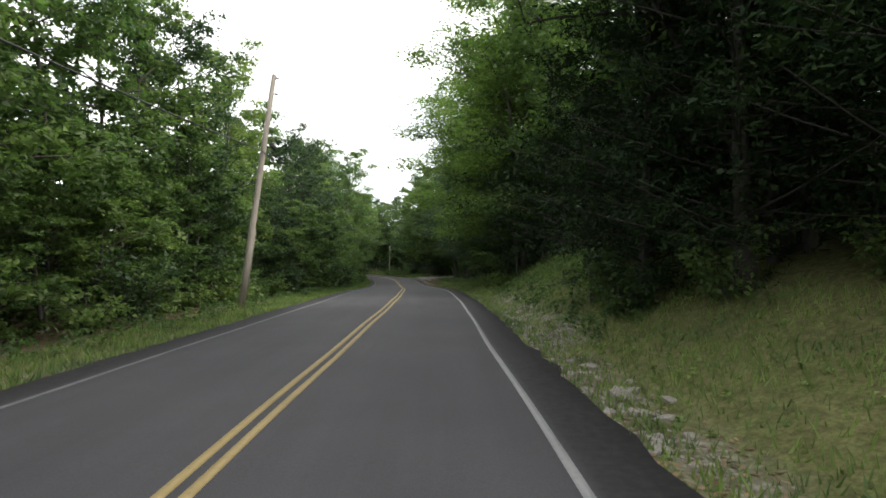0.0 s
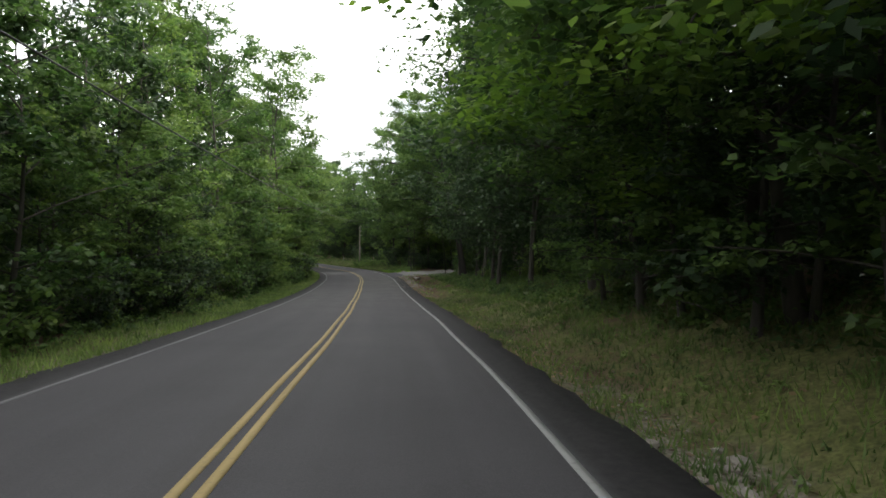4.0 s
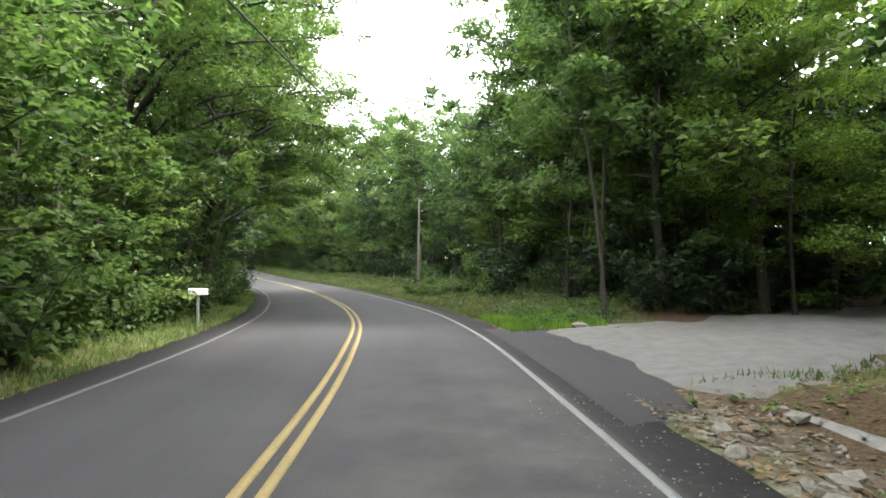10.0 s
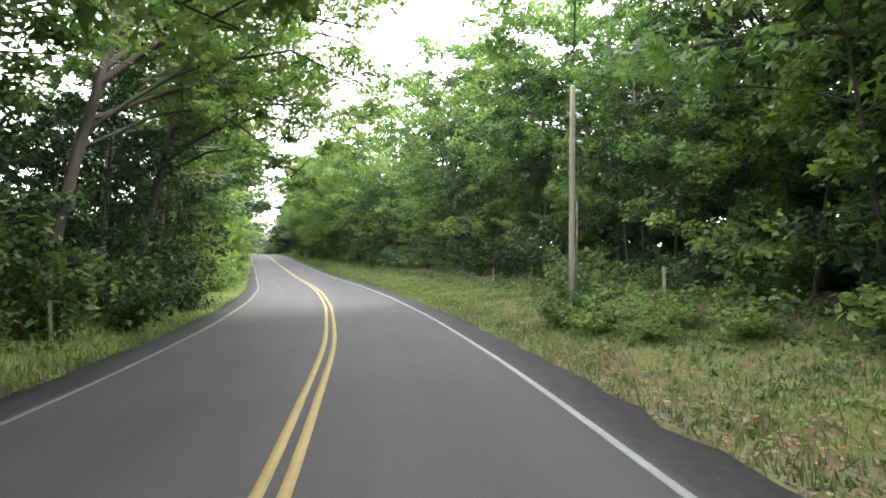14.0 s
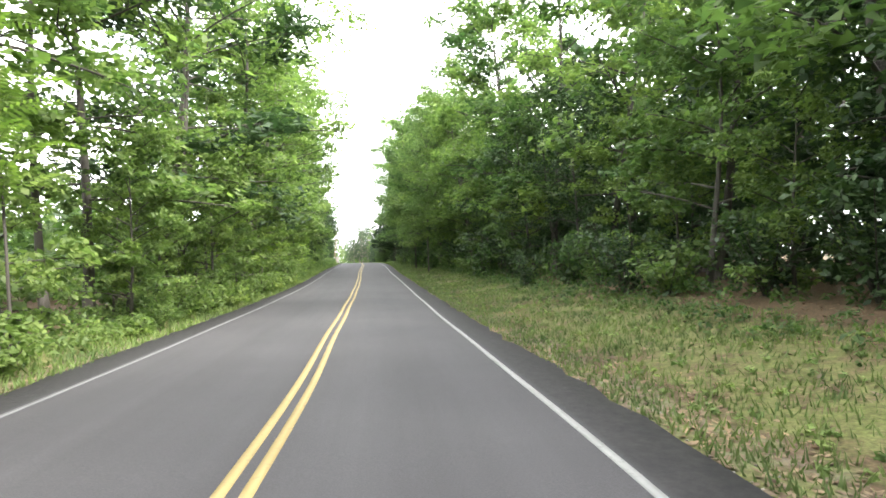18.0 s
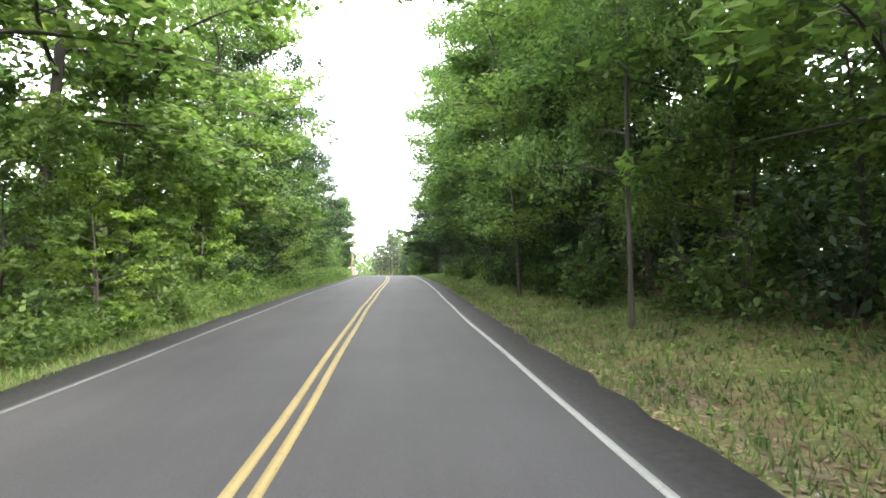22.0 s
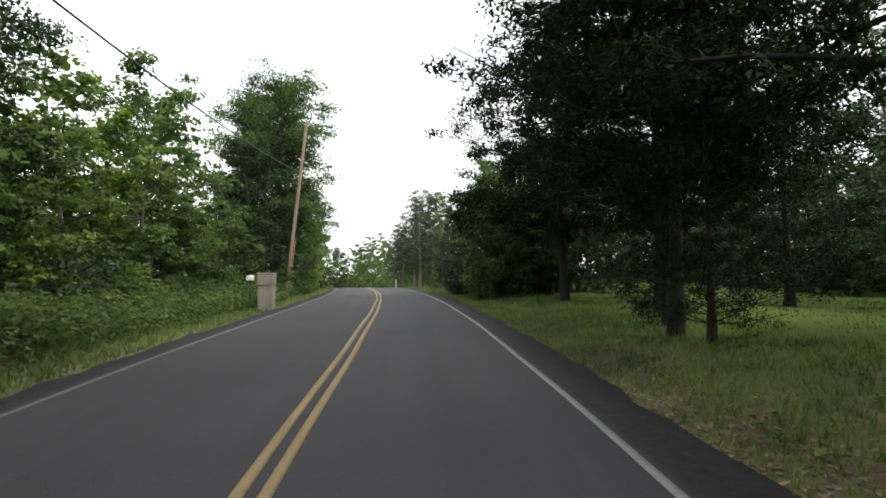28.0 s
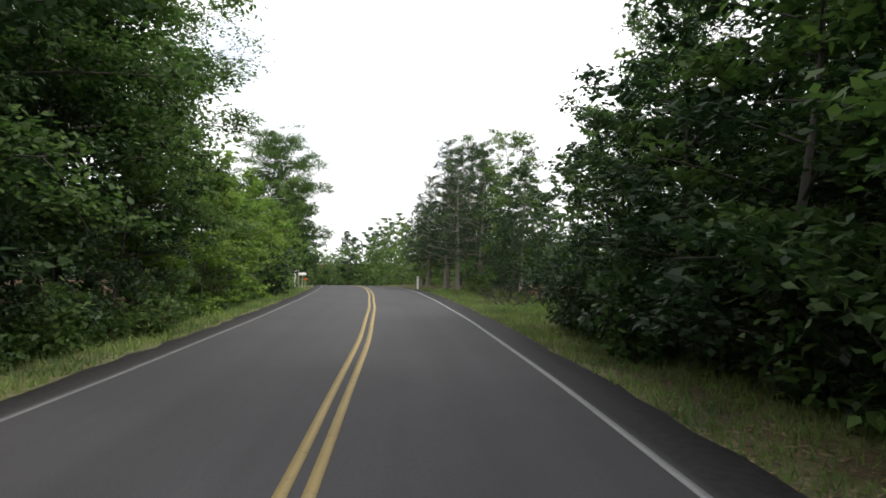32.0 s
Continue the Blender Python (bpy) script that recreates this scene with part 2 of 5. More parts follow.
ASPHALT = asphalt_mat()
LINE_FADED = paint_mat("faded_white_road_paint", (0.13, 0.13, 0.135))
YELLOW = paint_mat("yellow_road_paint", (0.33, 0.245, 0.10))
WHITE_LINE = paint_mat("white_road_paint", (0.24, 0.24, 0.24))
GROUND = ground_mat()
LEAF_MID = leaf_mat("broad_leaves", (0.032, 0.064, 0.022), (0.135, 0.193, 0.066), 0.44)
# light green leaf tone, also used to paint sunlit foliage brighter
LEAF_LIGHT = leaf_mat("light_sunlit_leaves", (0.058, 0.098, 0.03), (0.185, 0.238, 0.078), 0.47)
# yellow-green of hedge and sumac, brightened so that sunlight sits in the colour
LEAF_BRIGHT_SUNLIT = leaf_mat("sunlit_yellow_green_leaves", (0.09, 0.15, 0.03), (0.22, 0.29, 0.07), 0.45)
# darkened copy of the broad leaves: forest shade put into the colour
LEAF_DARK_SHADED = leaf_mat("dark_shaded_leaves", (0.018, 0.038, 0.018), (0.055, 0.09, 0.036), 0.28)
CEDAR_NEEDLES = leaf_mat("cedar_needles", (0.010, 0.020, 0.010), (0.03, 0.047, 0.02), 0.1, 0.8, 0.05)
PINE_NEEDLES = leaf_mat("pine_needles", (0.022, 0.042, 0.022), (0.055, 0.085, 0.04), 0.15, 0.7)
GRASS_BLADES = leaf_mat("grass_blades", (0.08, 0.125, 0.038), (0.20, 0.25, 0.095), 0.35, 0.7)
GRASS_VIVID = leaf_mat("vivid_grass_blades", (0.10, 0.18, 0.025), (0.21, 0.33, 0.055), 0.35, 0.7)
DRY_GRASS = leaf_mat("half_dry_grass_blades", (0.062, 0.097, 0.034), (0.172, 0.205, 0.085), 0.3, 0.75)
DRY_LEAVES = leaf_mat("dry_fallen_leaves", (0.075, 0.045, 0.028), (0.33, 0.235, 0.16), 0.05, 0.85)
BARK = bark_mat("grey_brown_bark", (0.022, 0.019, 0.016), (0.078, 0.07, 0.061))
BARK_DARK = bark_mat("dark_oak_bark", (0.010, 0.0085, 0.007), (0.038, 0.033, 0.028))
BARK_PALE = bark_mat("pale_bark", (0.09, 0.078, 0.065), (0.30, 0.27, 0.235))
POLE_WOOD = bark_mat("weathered_pole_wood", (0.16, 0.135, 0.11), (0.36, 0.32, 0.275))
POLE_BROWN = bark_mat("brown_pole_wood", (0.13, 0.085, 0.06), (0.30, 0.21, 0.155))
LIMESTONE = plain("limestone", (0.23, 0.21, 0.185), 0.9, 0.35, 3.0, bump=0.6)
GRAVEL = plain("pale_gravel", (0.15, 0.145, 0.138), 0.95, 0.3, 3.4, bump=1.0)
STEEL = plain("galvanised_steel", (0.42, 0.43, 0.44), 0.45, 0.15, 8.0, metal=0.7)
OLD_STEEL = plain("weathered_culvert_steel", (0.20, 0.195, 0.185), 0.65, 0.35, 5.0, metal=0.35)
CABLE = plain("black_cable_sheath", (0.02, 0.02, 0.021), 0.6, 0.1)
WHITE_PAINT = plain("white_paint", (0.72, 0.72, 0.70), 0.45, 0.08, 4.0)
GLASS_DARK = plain("dark_window_glass", (0.02, 0.022, 0.025), 0.08, 0.1)
SHINGLE = plain("grey_roof_shingle", (0.16, 0.155, 0.15), 0.9, 0.3, 5.0, bump=0.5)
SIDING = plain("tan_siding", (0.34, 0.30, 0.25), 0.7, 0.12, 3.0)
ORANGE = plain("orange_plastic", (0.7, 0.12, 0.03), 0.4, 0.1)
BRICK = plain("weathered_brick", (0.29, 0.255, 0.225), 0.9, 0.3, 9.0, bump=0.5)
MORTAR = plain("pale_mortar", (0.38, 0.36, 0.33), 0.95, 0.2, 12.0)
RED_PAINT = plain("red_paint", (0.45, 0.03, 0.02), 0.4, 0.1)


# ---- the road's own coordinates: s metres along, l metres to the right, h above its surface ----
def spline(ctrl, n=26):
    c = np.vstack([2 * ctrl[0] - ctrl[1], ctrl, 2 * ctrl[-1] - ctrl[-2]])
    u = (np.arange(n) / n)[:, None]
    out = []
    for i in range(1, len(c) - 2):
        a, b, e, f = c[i - 1], c[i], c[i + 1], c[i + 2]
        out.append(0.5 * (2 * b + (e - a) * u + (2 * a - 5 * b + 4 * e - f) * u ** 2 + (3 * b - a - 3 * e + f) * u ** 3))
    return np.vstack(out + [ctrl[-1:]])


LINE = spline(np.array(ROAD))
LINE_S = np.concatenate([[0], np.cumsum(np.hypot(*np.diff(LINE[:, :2], axis=0).T))]) - 80.0
TANGENT = np.gradient(LINE[:, :2], axis=0)
TANGENT /= np.linalg.norm(TANGENT, axis=1)[:, None]
S_MIN, S_MAX = -80.0, float(LINE_S[-1])


def place(s, l, h=0.0):
    """World points of road coordinates; arrays or numbers."""
    s, l, h = np.broadcast_arrays(np.asarray(s, float), np.asarray(l, float), np.asarray(h, float))
    x, y, z = (np.interp(s, LINE_S, LINE[:, j]) for j in range(3))
    tx, ty = (np.interp(s, LINE_S, TANGENT[:, j]) for j in range(2))
    k = np.hypot(tx, ty)
    return np.stack([x + ty / k * l, y - tx / k * l, z + h], -1)


def heading(s):
    return math.degrees(math.atan2(-np.interp(s, LINE_S, TANGENT[:, 0]), np.interp(s, LINE_S, TANGENT[:, 1])))


def smooth(a, b, x):
    u = np.clip((x - a) / (b - a), 0, 1)
    return u * u * (3 - 2 * u)


def wave(x, y, k=1.0):
    return (np.sin(x * 0.9 * k + 1.3) * np.cos(y * 1.1 * k + 0.4) + 0.5 * np.sin(x * 2.3 * k + y * 1.7 * k) + 0.25 * np.sin(y * 4.1 * k - x * 3.3 * k)) / 1.75


def rise(s, l):
    """Height of the ground over the road's surface."""
    s, l = np.broadcast_arrays(np.asarray(s, float), np.asarray(l, float))
    right = np.interp(s, [-80, 0, 10, 20, 34, 48, 70, 88, 104, 150, 240, 260, 400],
                      [1.2, 1.4, 2.0, 3.0, 3.0, 1.6, 0.9, 0.3, 0.7, 0.9, 0.5, 0.15, 0.3])
    left = np.interp(s, [-80, 60, 110, 140, 400], [-0.3, -0.2, 0.2, 0.3, 0.2])
    h = np.where(l > 0, right * smooth(4.4, 11.0, l), left * smooth(4.2, 9.0, -l))
    ditch = np.interp(s, [-80, 0, 45, 60, 75, 84, 88.8, 90.2, 96, 110, 400], [0.12, 0.2, 0.2, 0.1, 0.2, 0.42, 0.45, 0.0, 0.0, 0.08, 0.05])
    low = 4.6 + 0.85 * smooth(70, 80, s) * (1 - smooth(91, 93, s))
    h = h - np.where(l > 0, ditch * np.exp(-((l - low) / 0.8) ** 2), 0.08 * np.exp(-((-l - 4.6) / 0.8) ** 2))
    across = s - 93.8 - 0.3 * np.maximum(l, 0)
    drive = np.exp(-(across / np.where(across < 0, 6.9, 3.9)) ** 4) * smooth(2.0, 4.0, l)
    h = h * (1 - drive) + drive * 0.02 * np.maximum(l - 3, 0)
    off = smooth(3.7, 6.5, np.abs(l))
    h = h + off * 0.10 * wave(s, l) + smooth(9, 30, np.abs(l)) * 0.5 * wave(s * 0.2, l * 0.2)
    return np.where((l < 3.74) & (l > -3.9), -0.06, h - 0.015)


def mesh_of(name, verts, faces, material, smooth_faces=False):
    """A mesh from arrays of points and of equal-sided faces."""
    verts, faces = np.ascontiguousarray(verts, np.float32), np.ascontiguousarray(faces, np.int32)
    me = bpy.data.meshes.new(name)
    n, k = faces.shape
    me.vertices.add(len(verts))
    me.vertices.foreach_set("co", verts.ravel())
    me.loops.add(n * k)
    me.loops.foreach_set("vertex_index", faces.ravel())
    me.polygons.add(n)
    me.polygons.foreach_set("loop_start", np.arange(0, n * k, k, dtype=np.int32))
    if smooth_faces:
        me.polygons.foreach_set("use_smooth", np.ones(n, bool))
    me.materials.append(material)
    me.update(calc_edges=True)
    return me


def grid_faces(rows, cols):
    i = np.arange(rows - 1)[:, None] * cols + np.arange(cols - 1)[None]
    return np.stack([i, i + 1, i + cols + 1, i + cols], -1).reshape(-1, 4)


def part(name, bm, material, parent, label=""):
    me = bpy.data.meshes.new(name)
    bm.to_mesh(me)
    bm.free()
    me.materials.append(material)
    ob = new(name, me)
    ob.parent = parent
    return tagged(ob, label) if label else ob


def part_mesh(name, me, parent, label=""):
    ob = new(name, me)
    ob.parent = parent
    return tagged(ob, label) if label else ob


def thing(name, m, label, category, group="", kind=""):
    ob = new(name)
    ob.empty_display_size = 0.3
    ob.matrix_basis = m
    return tagged(ob, label, category, group, kind)


def stand(s, l, turn=0.0, sink=0.03, h=None):
    """The pose of a thing on the ground at s, l."""
    p = place(s, l, float(rise(s, l)) if h is None else h)
    return pose(float(p[0]), float(p[1]), float(p[2]) - sink, 0, 0, heading(s) + turn)


# ---- ground and road ----
def build_ground():
    ss = np.arange(S_MIN, S_MAX + 0.1, 1.5)
    inner = np.concatenate([np.arange(0, 3.5, 1.0), np.arange(3.3, 13, 0.3), np.arange(13.4, 40, 1.8), np.arange(42, 95, 6)])
    ls = np.concatenate([-inner[:0:-1], inner])
    S, L = np.meshgrid(ss, ls, indexing="ij")
    v = place(S, L, rise(S, L)).reshape(-1, 3)
    f = grid_faces(len(ss), len(ls))
    r, c = len(ss), len(ls)
    ring = np.concatenate([np.arange(c), np.arange(1, r) * c + c - 1, (r - 1) * c + np.arange(c - 2, -1, -1), np.arange(r - 2, 0, -1) * c])
    mid = v.mean(0)
    way = v[ring, :2] - mid[:2]
    far = np.column_stack([mid[:2] + way * (3500 / np.linalg.norm(way, axis=1))[:, None], np.full(len(ring), -3.0)])
    k = len(v) + np.arange(len(ring))
    skirt = np.stack([ring, k, np.roll(k, -1), np.roll(ring, -1)], -1)
    me = mesh_of("ground", np.vstack([v, far]), np.vstack([f[:, ::-1], skirt]), GROUND, True)
    al = np.abs(L)
    litter = np.where(L > 0, smooth(6.5, 11.0, L) + 0.35 * np.exp(-((L - 4.4) / 0.7) ** 2), smooth(5.5, 8.0, -L))
    litter = litter + 0.5 * smooth(70, 78, S) * (1 - smooth(90, 92, S)) * smooth(4, 5, L)
    bank = np.exp(-((S - 22) / 16) ** 4) * smooth(4.5, 5.5, L) * (1 - smooth(14, 18, L))
    lawn = smooth(240, 246, S) * (1 - smooth(284, 292, S)) * smooth(5.0, 7.0, L) * (1 - smooth(45, 60, L))
    litter = litter + np.where(L > 0, 0.44, 0.12) * smooth(36, 44, S) * smooth(4.0, 4.8, al) * (0.7 + 0.6 * wave(S * 0.45, L * 0.8))
    litter = litter * (1 - lawn) * (1 - bank)
    rough = (L > 0) * smooth(10, 15, S) * (1 - smooth(26, 33, S))
    strip = np.exp(-((al - 4.25 - 0.45 * rough) / (0.5 + 0.4 * rough)) ** 4)
    stony = strip * np.where(L > 0, smooth(2, 8, S) * (1 - smooth(36, 46, S)) + 0.8 * smooth(74, 82, S) * (1 - smooth(90, 92, S)) + 0.25, 0.35)
    col = np.zeros((len(v) + len(ring), 4), np.float32)
    col[: len(v), 0], col[: len(v), 1], col[: len(v), 2], col[:, 3] = litter.ravel(), lawn.ravel(), stony.ravel(), 1
    col[len(v):, 0] = 1
    at = me.attributes.new("cover", "FLOAT_COLOR", "POINT")
    at.data.foreach_set("color", col.ravel())
    tagged(new("ground", me), "roadside soil with short grass, leaf litter and lawn", "ground", kind="structure")


def build_road():
    ss = np.arange(S_MIN, S_MAX + 0.1, 0.75)
    rag = lambda k: 0.10 * wave(ss * 1.3 + k, ss * 0.31 + k) + 0.05 * np.sin(ss * 3.7 + k)
    base = np.array([-3.98, -3.72, -3.36, -3.24, -2.2, -1.5, -0.8, 0, 0.8, 1.5, 2.2, 2.99, 3.1, 3.35, 3.75])
    ls = np.repeat(base[None], len(ss), 0)
    ls[:, 0] += rag(0.0) + 0.2 * smooth(225, 245, ss)
    ls[:, 1] += 0.5 * rag(0.0) + 0.12 * smooth(225, 245, ss)
    ls[:, -1] += rag(5.0)
    ls[:, -2] += 0.5 * rag(5.0)
    S = np.repeat(ss[:, None], len(base), 1)
    hh = -0.012 * (np.abs(ls) / 3.0) ** 2
    top = place(S, ls, hh).reshape(-1, 3)
    left, right = place(ss, ls[:, 0] - 0.05, -0.16), place(ss, ls[:, -1] + 0.05, -0.16)
    n, c = len(ss), len(base)
    a, b = n * c + np.arange(n), n * c + n + np.arange(n)
    e0, e1 = np.arange(n) * c, np.arange(n) * c + c - 1
    sides = np.vstack([np.stack([a[:-1], e0[:-1], e0[1:], a[1:]], -1), np.stack([e1[:-1], b[:-1], b[1:], e1[1:]], -1)])
    me = mesh_of("road", np.vstack([top, left, right]), np.vstack([grid_faces(n, c), sides])[:, ::-1], ASPHALT, True)
    wear = np.zeros(len(me.vertices), np.float32)
    prof = np.array([1.0, 0.95, 0.8, 0.12, 0.0, 0.12, 0.0, 0.08, 0.0, 0.12, 0.0, 0.15, 0.85, 0.95, 1.0])
    wear[: n * c] = np.tile(prof, n)
    wear[n * c:] = 1
    lane = np.zeros((len(me.vertices), 3), np.float32)
    lane[: n * c, 0], lane[: n * c, 1] = ls.ravel(), S.ravel()
    at = me.attributes.new("lane", "FLOAT_VECTOR", "POINT")
    at.data.foreach_set("vector", lane.ravel())
    at = me.attributes.new("wear", "FLOAT", "POINT")
    at.data.foreach_set("value", wear)
    dust = np.zeros(len(me.vertices), np.float32)
    dust[: n * c] = (0.95 * np.exp(-((S - 84) / 10) ** 2) * smooth(-1.5, 3.0, ls) + 0.35 * np.exp(-((S - 66) / 9) ** 2)).ravel()
    at = me.attributes.new("dust", "FLOAT", "POINT")
    at.data.foreach_set("value", dust)
    tagged(new("road", me), "two-lane asphalt road with dark ragged edges", "road", kind="structure")


def stripe(name, label, l, w, material, s0=S_MIN, s1=S_MAX):
    ss = np.arange(s0, s1 + 0.1, 0.75)
    wob = 0.012 * np.sin(ss * 0.7 + l)
    ls = np.stack([l - w / 2 + wob, l + w / 2 + wob], -1)
    hh = -0.012 * (np.abs(ls) / 3.0) ** 2
    S = np.repeat(ss[:, None], 2, 1)
    top, low = place(S, ls, hh + 0.006).reshape(-1, 3), place(S, ls, hh - 0.01).reshape(-1, 3)
    n = len(ss)
    i = np.arange(n - 1) * 2
    k = 2 * n
    f = np.vstack([grid_faces(n, 2), np.stack([i, i + 2, i + 2 + k, i + k], -1), np.stack([i + 3, i + 1, i + 1 + k, i + 3 + k], -1)])
    tagged(new(name, mesh_of(name, np.vstack([top, low]), f[:, ::-1], material)), label, "road marking", kind="structure")


def build_driveway():
    us, vs = np.linspace(0, 1, 70), np.linspace(-1, 1, 25)
    U, V = np.meshgrid(us, vs, indexing="ij")
    l = 4.5 + U * 17
    half = 2.4 + 1.9 * np.exp(-U * 4.5) + 0.16 * wave(l * 1.3, V * 2) + 0.06 * wave(l * 5, V * 5)
    s = 93.9 + 0.3 * l + V * half * np.where(V < 0, 1.22, 1.0)
    h = rise(s, l) + 0.09 - 0.07 * np.exp(-U * 22) - 0.16 * np.abs(V) ** 5 + 0.006 * wave(l * 4, s * 4) - 0.02 * np.exp(-((np.abs(V) - 0.45) / 0.16) ** 2)
    me = mesh_of("driveway", place(s, l, h).reshape(-1, 3), grid_faces(70, 25), GRAVEL, True)
    tagged(new("driveway", me), "pale gravel driveway joining the road", "driveway", kind="structure")
    us, vs = np.linspace(0, 1, 9), np.linspace(-1, 1, 41)
    U, V = np.meshgrid(us, vs, indexing="ij")
    l = 3.3 + U * (1.55 + 0.22 * wave(V * 6, V * 3) - 0.7 * np.abs(V) ** 3)
    s = 95.0 + V * 4.6
    h = -0.008 + U * 0.07 * (1 - V ** 4) - 0.10 * V ** 24 * U - 0.05 * (U > 0.99)
    me = mesh_of("apron", place(s, l, h).reshape(-1, 3), grid_faces(9, 41), ASPHALT, True)
    lane = np.stack([l.ravel(), s.ravel(), 0 * l.ravel()], -1).astype(np.float32)
    at = me.attributes.new("lane", "FLOAT_VECTOR", "POINT")
    at.data.foreach_set("vector", lane.ravel())
    at = me.attributes.new("wear", "FLOAT", "POINT")
    at.data.foreach_set("value", np.full(len(me.vertices), 0.25, np.float32))
    tagged(new("apron", me), "worn asphalt apron between road and driveway", "driveway", kind="structure")


build_ground()
build_road()
stripe("centre_line", "solid yellow centre line, half of a double line", -0.10, 0.10, YELLOW)
stripe("centre_line", "solid yellow centre line, half of a double line", 0.10, 0.10, YELLOW)
stripe("edge_line", "worn white edge line", -3.2, 0.08, LINE_FADED)
stripe("edge_line", "white edge line", 2.95, 0.09, WHITE_LINE)
build_driveway()


# ---- trees ----
RNG = np.random.default_rng(7)


def tube(points, radii, sides=6):
    """Points and quads of a tapering bent stem."""
    pts, rad = np.asarray(points, float), np.asarray(radii, float)
    d = np.gradient(pts, axis=0)
    d /= np.linalg.norm(d, axis=1)[:, None] + 1e-9
    ref = np.where(np.abs(d[:, 2:3]) > 0.9, [[1.0, 0, 0]], [[0, 0, 1.0]])
    u = np.cross(d, ref)
    u /= np.linalg.norm(u, axis=1)[:, None] + 1e-9
    w = np.cross(d, u)
    a = np.arange(sides) * 2 * math.pi / sides
    ring = pts[:, None] + rad[:, None, None] * (u[:, None] * np.cos(a)[None, :, None] + w[:, None] * np.sin(a)[None, :, None])
    n = len(pts)
    i, j = np.arange(n - 1)[:, None] * sides, np.arange(sides)[None]
    f = np.stack([i + j, i + (j + 1) % sides, i + sides + (j + 1) % sides, i + sides + j], -1).reshape(-1, 4)
    return ring.reshape(-1, 3), f


def joined(pieces):
    vs, fs, k = [], [], 0
    for v, f in pieces:
        vs.append(v)
        fs.append(f + k)
        k += len(v)
    return np.vstack(vs), np.vstack(fs)


def leaves(centres, radii, count, size, flat=0.55, droop=0.15, slim=0.5, tri=False, kite=False):
    """Leaves, folded, three-cornered or kite-shaped, in loose layered sprays round the centres."""
    n = len(centres) * count
    c, r = np.repeat(centres, count, 0), np.repeat(radii, count)
    q = RNG.normal(size=(n, 3))
    q /= np.linalg.norm(q, axis=1)[:, None]
    q *= RNG.random((n, 1)) ** 0.6
    q[:, 2] *= flat
    p = c + q * r[:, None]
    nrm = RNG.normal(size=(n, 3)) * 0.55 + np.array([0, 0, 0.9]) + q * 0.5
    nrm /= np.linalg.norm(nrm, axis=1)[:, None]
    d = RNG.normal(size=(n, 3)) + q * 0.8 - np.array([0, 0, droop])
    d -= nrm * (d * nrm).sum(1)[:, None]
    d /= np.linalg.norm(d, axis=1)[:, None] + 1e-9
    side = np.cross(nrm, d)
    ln = size * RNG.uniform(0.65, 1.25, (n, 1))
    wd = ln * slim * RNG.uniform(0.8, 1.2, (n, 1)) * 0.5
    if kite:
        tilt = nrm * wd * RNG.uniform(-0.3, 0.5, (n, 1))
        v = np.stack([p - d * ln * 0.5, p + side * wd + tilt - d * ln * 0.08, p + d * ln * 0.55, p - side * wd + tilt - d * ln * 0.08], 1).reshape(-1, 3)
        return v, np.arange(4 * n).reshape(-1, 4)
    if tri:
        v = np.stack([p - d * ln * 0.45 + side * wd, p - d * ln * 0.3 - side * wd, p + d * ln * 0.6], 1).reshape(-1, 3)
        return v, np.arange(3 * n).reshape(-1, 3)
    fold = nrm * wd * 0.5
    v = np.stack([p - d * ln * 0.5, p + side * wd - fold * -1 + d * ln * 0.05, p + d * ln * 0.5, p - side * wd + fold + d * ln * 0.05], 1).reshape(-1, 3)
    i = np.arange(n) * 4
    return v, np.vstack([np.stack([i, i + 1, i + 2], -1), np.stack([i, i + 2, i + 3], -1)])


def bend(height, sway, n=9, lean=0.0):
    z = np.linspace(0, height, n)
    a, b = RNG.uniform(0, 6.28, 2)
    u = z / height
    return np.stack([sway * np.sin(u * 3.1 + a) - sway * math.sin(a) + lean * z, sway * np.sin(u * 2.6 + b) - sway * math.sin(b), z], -1)


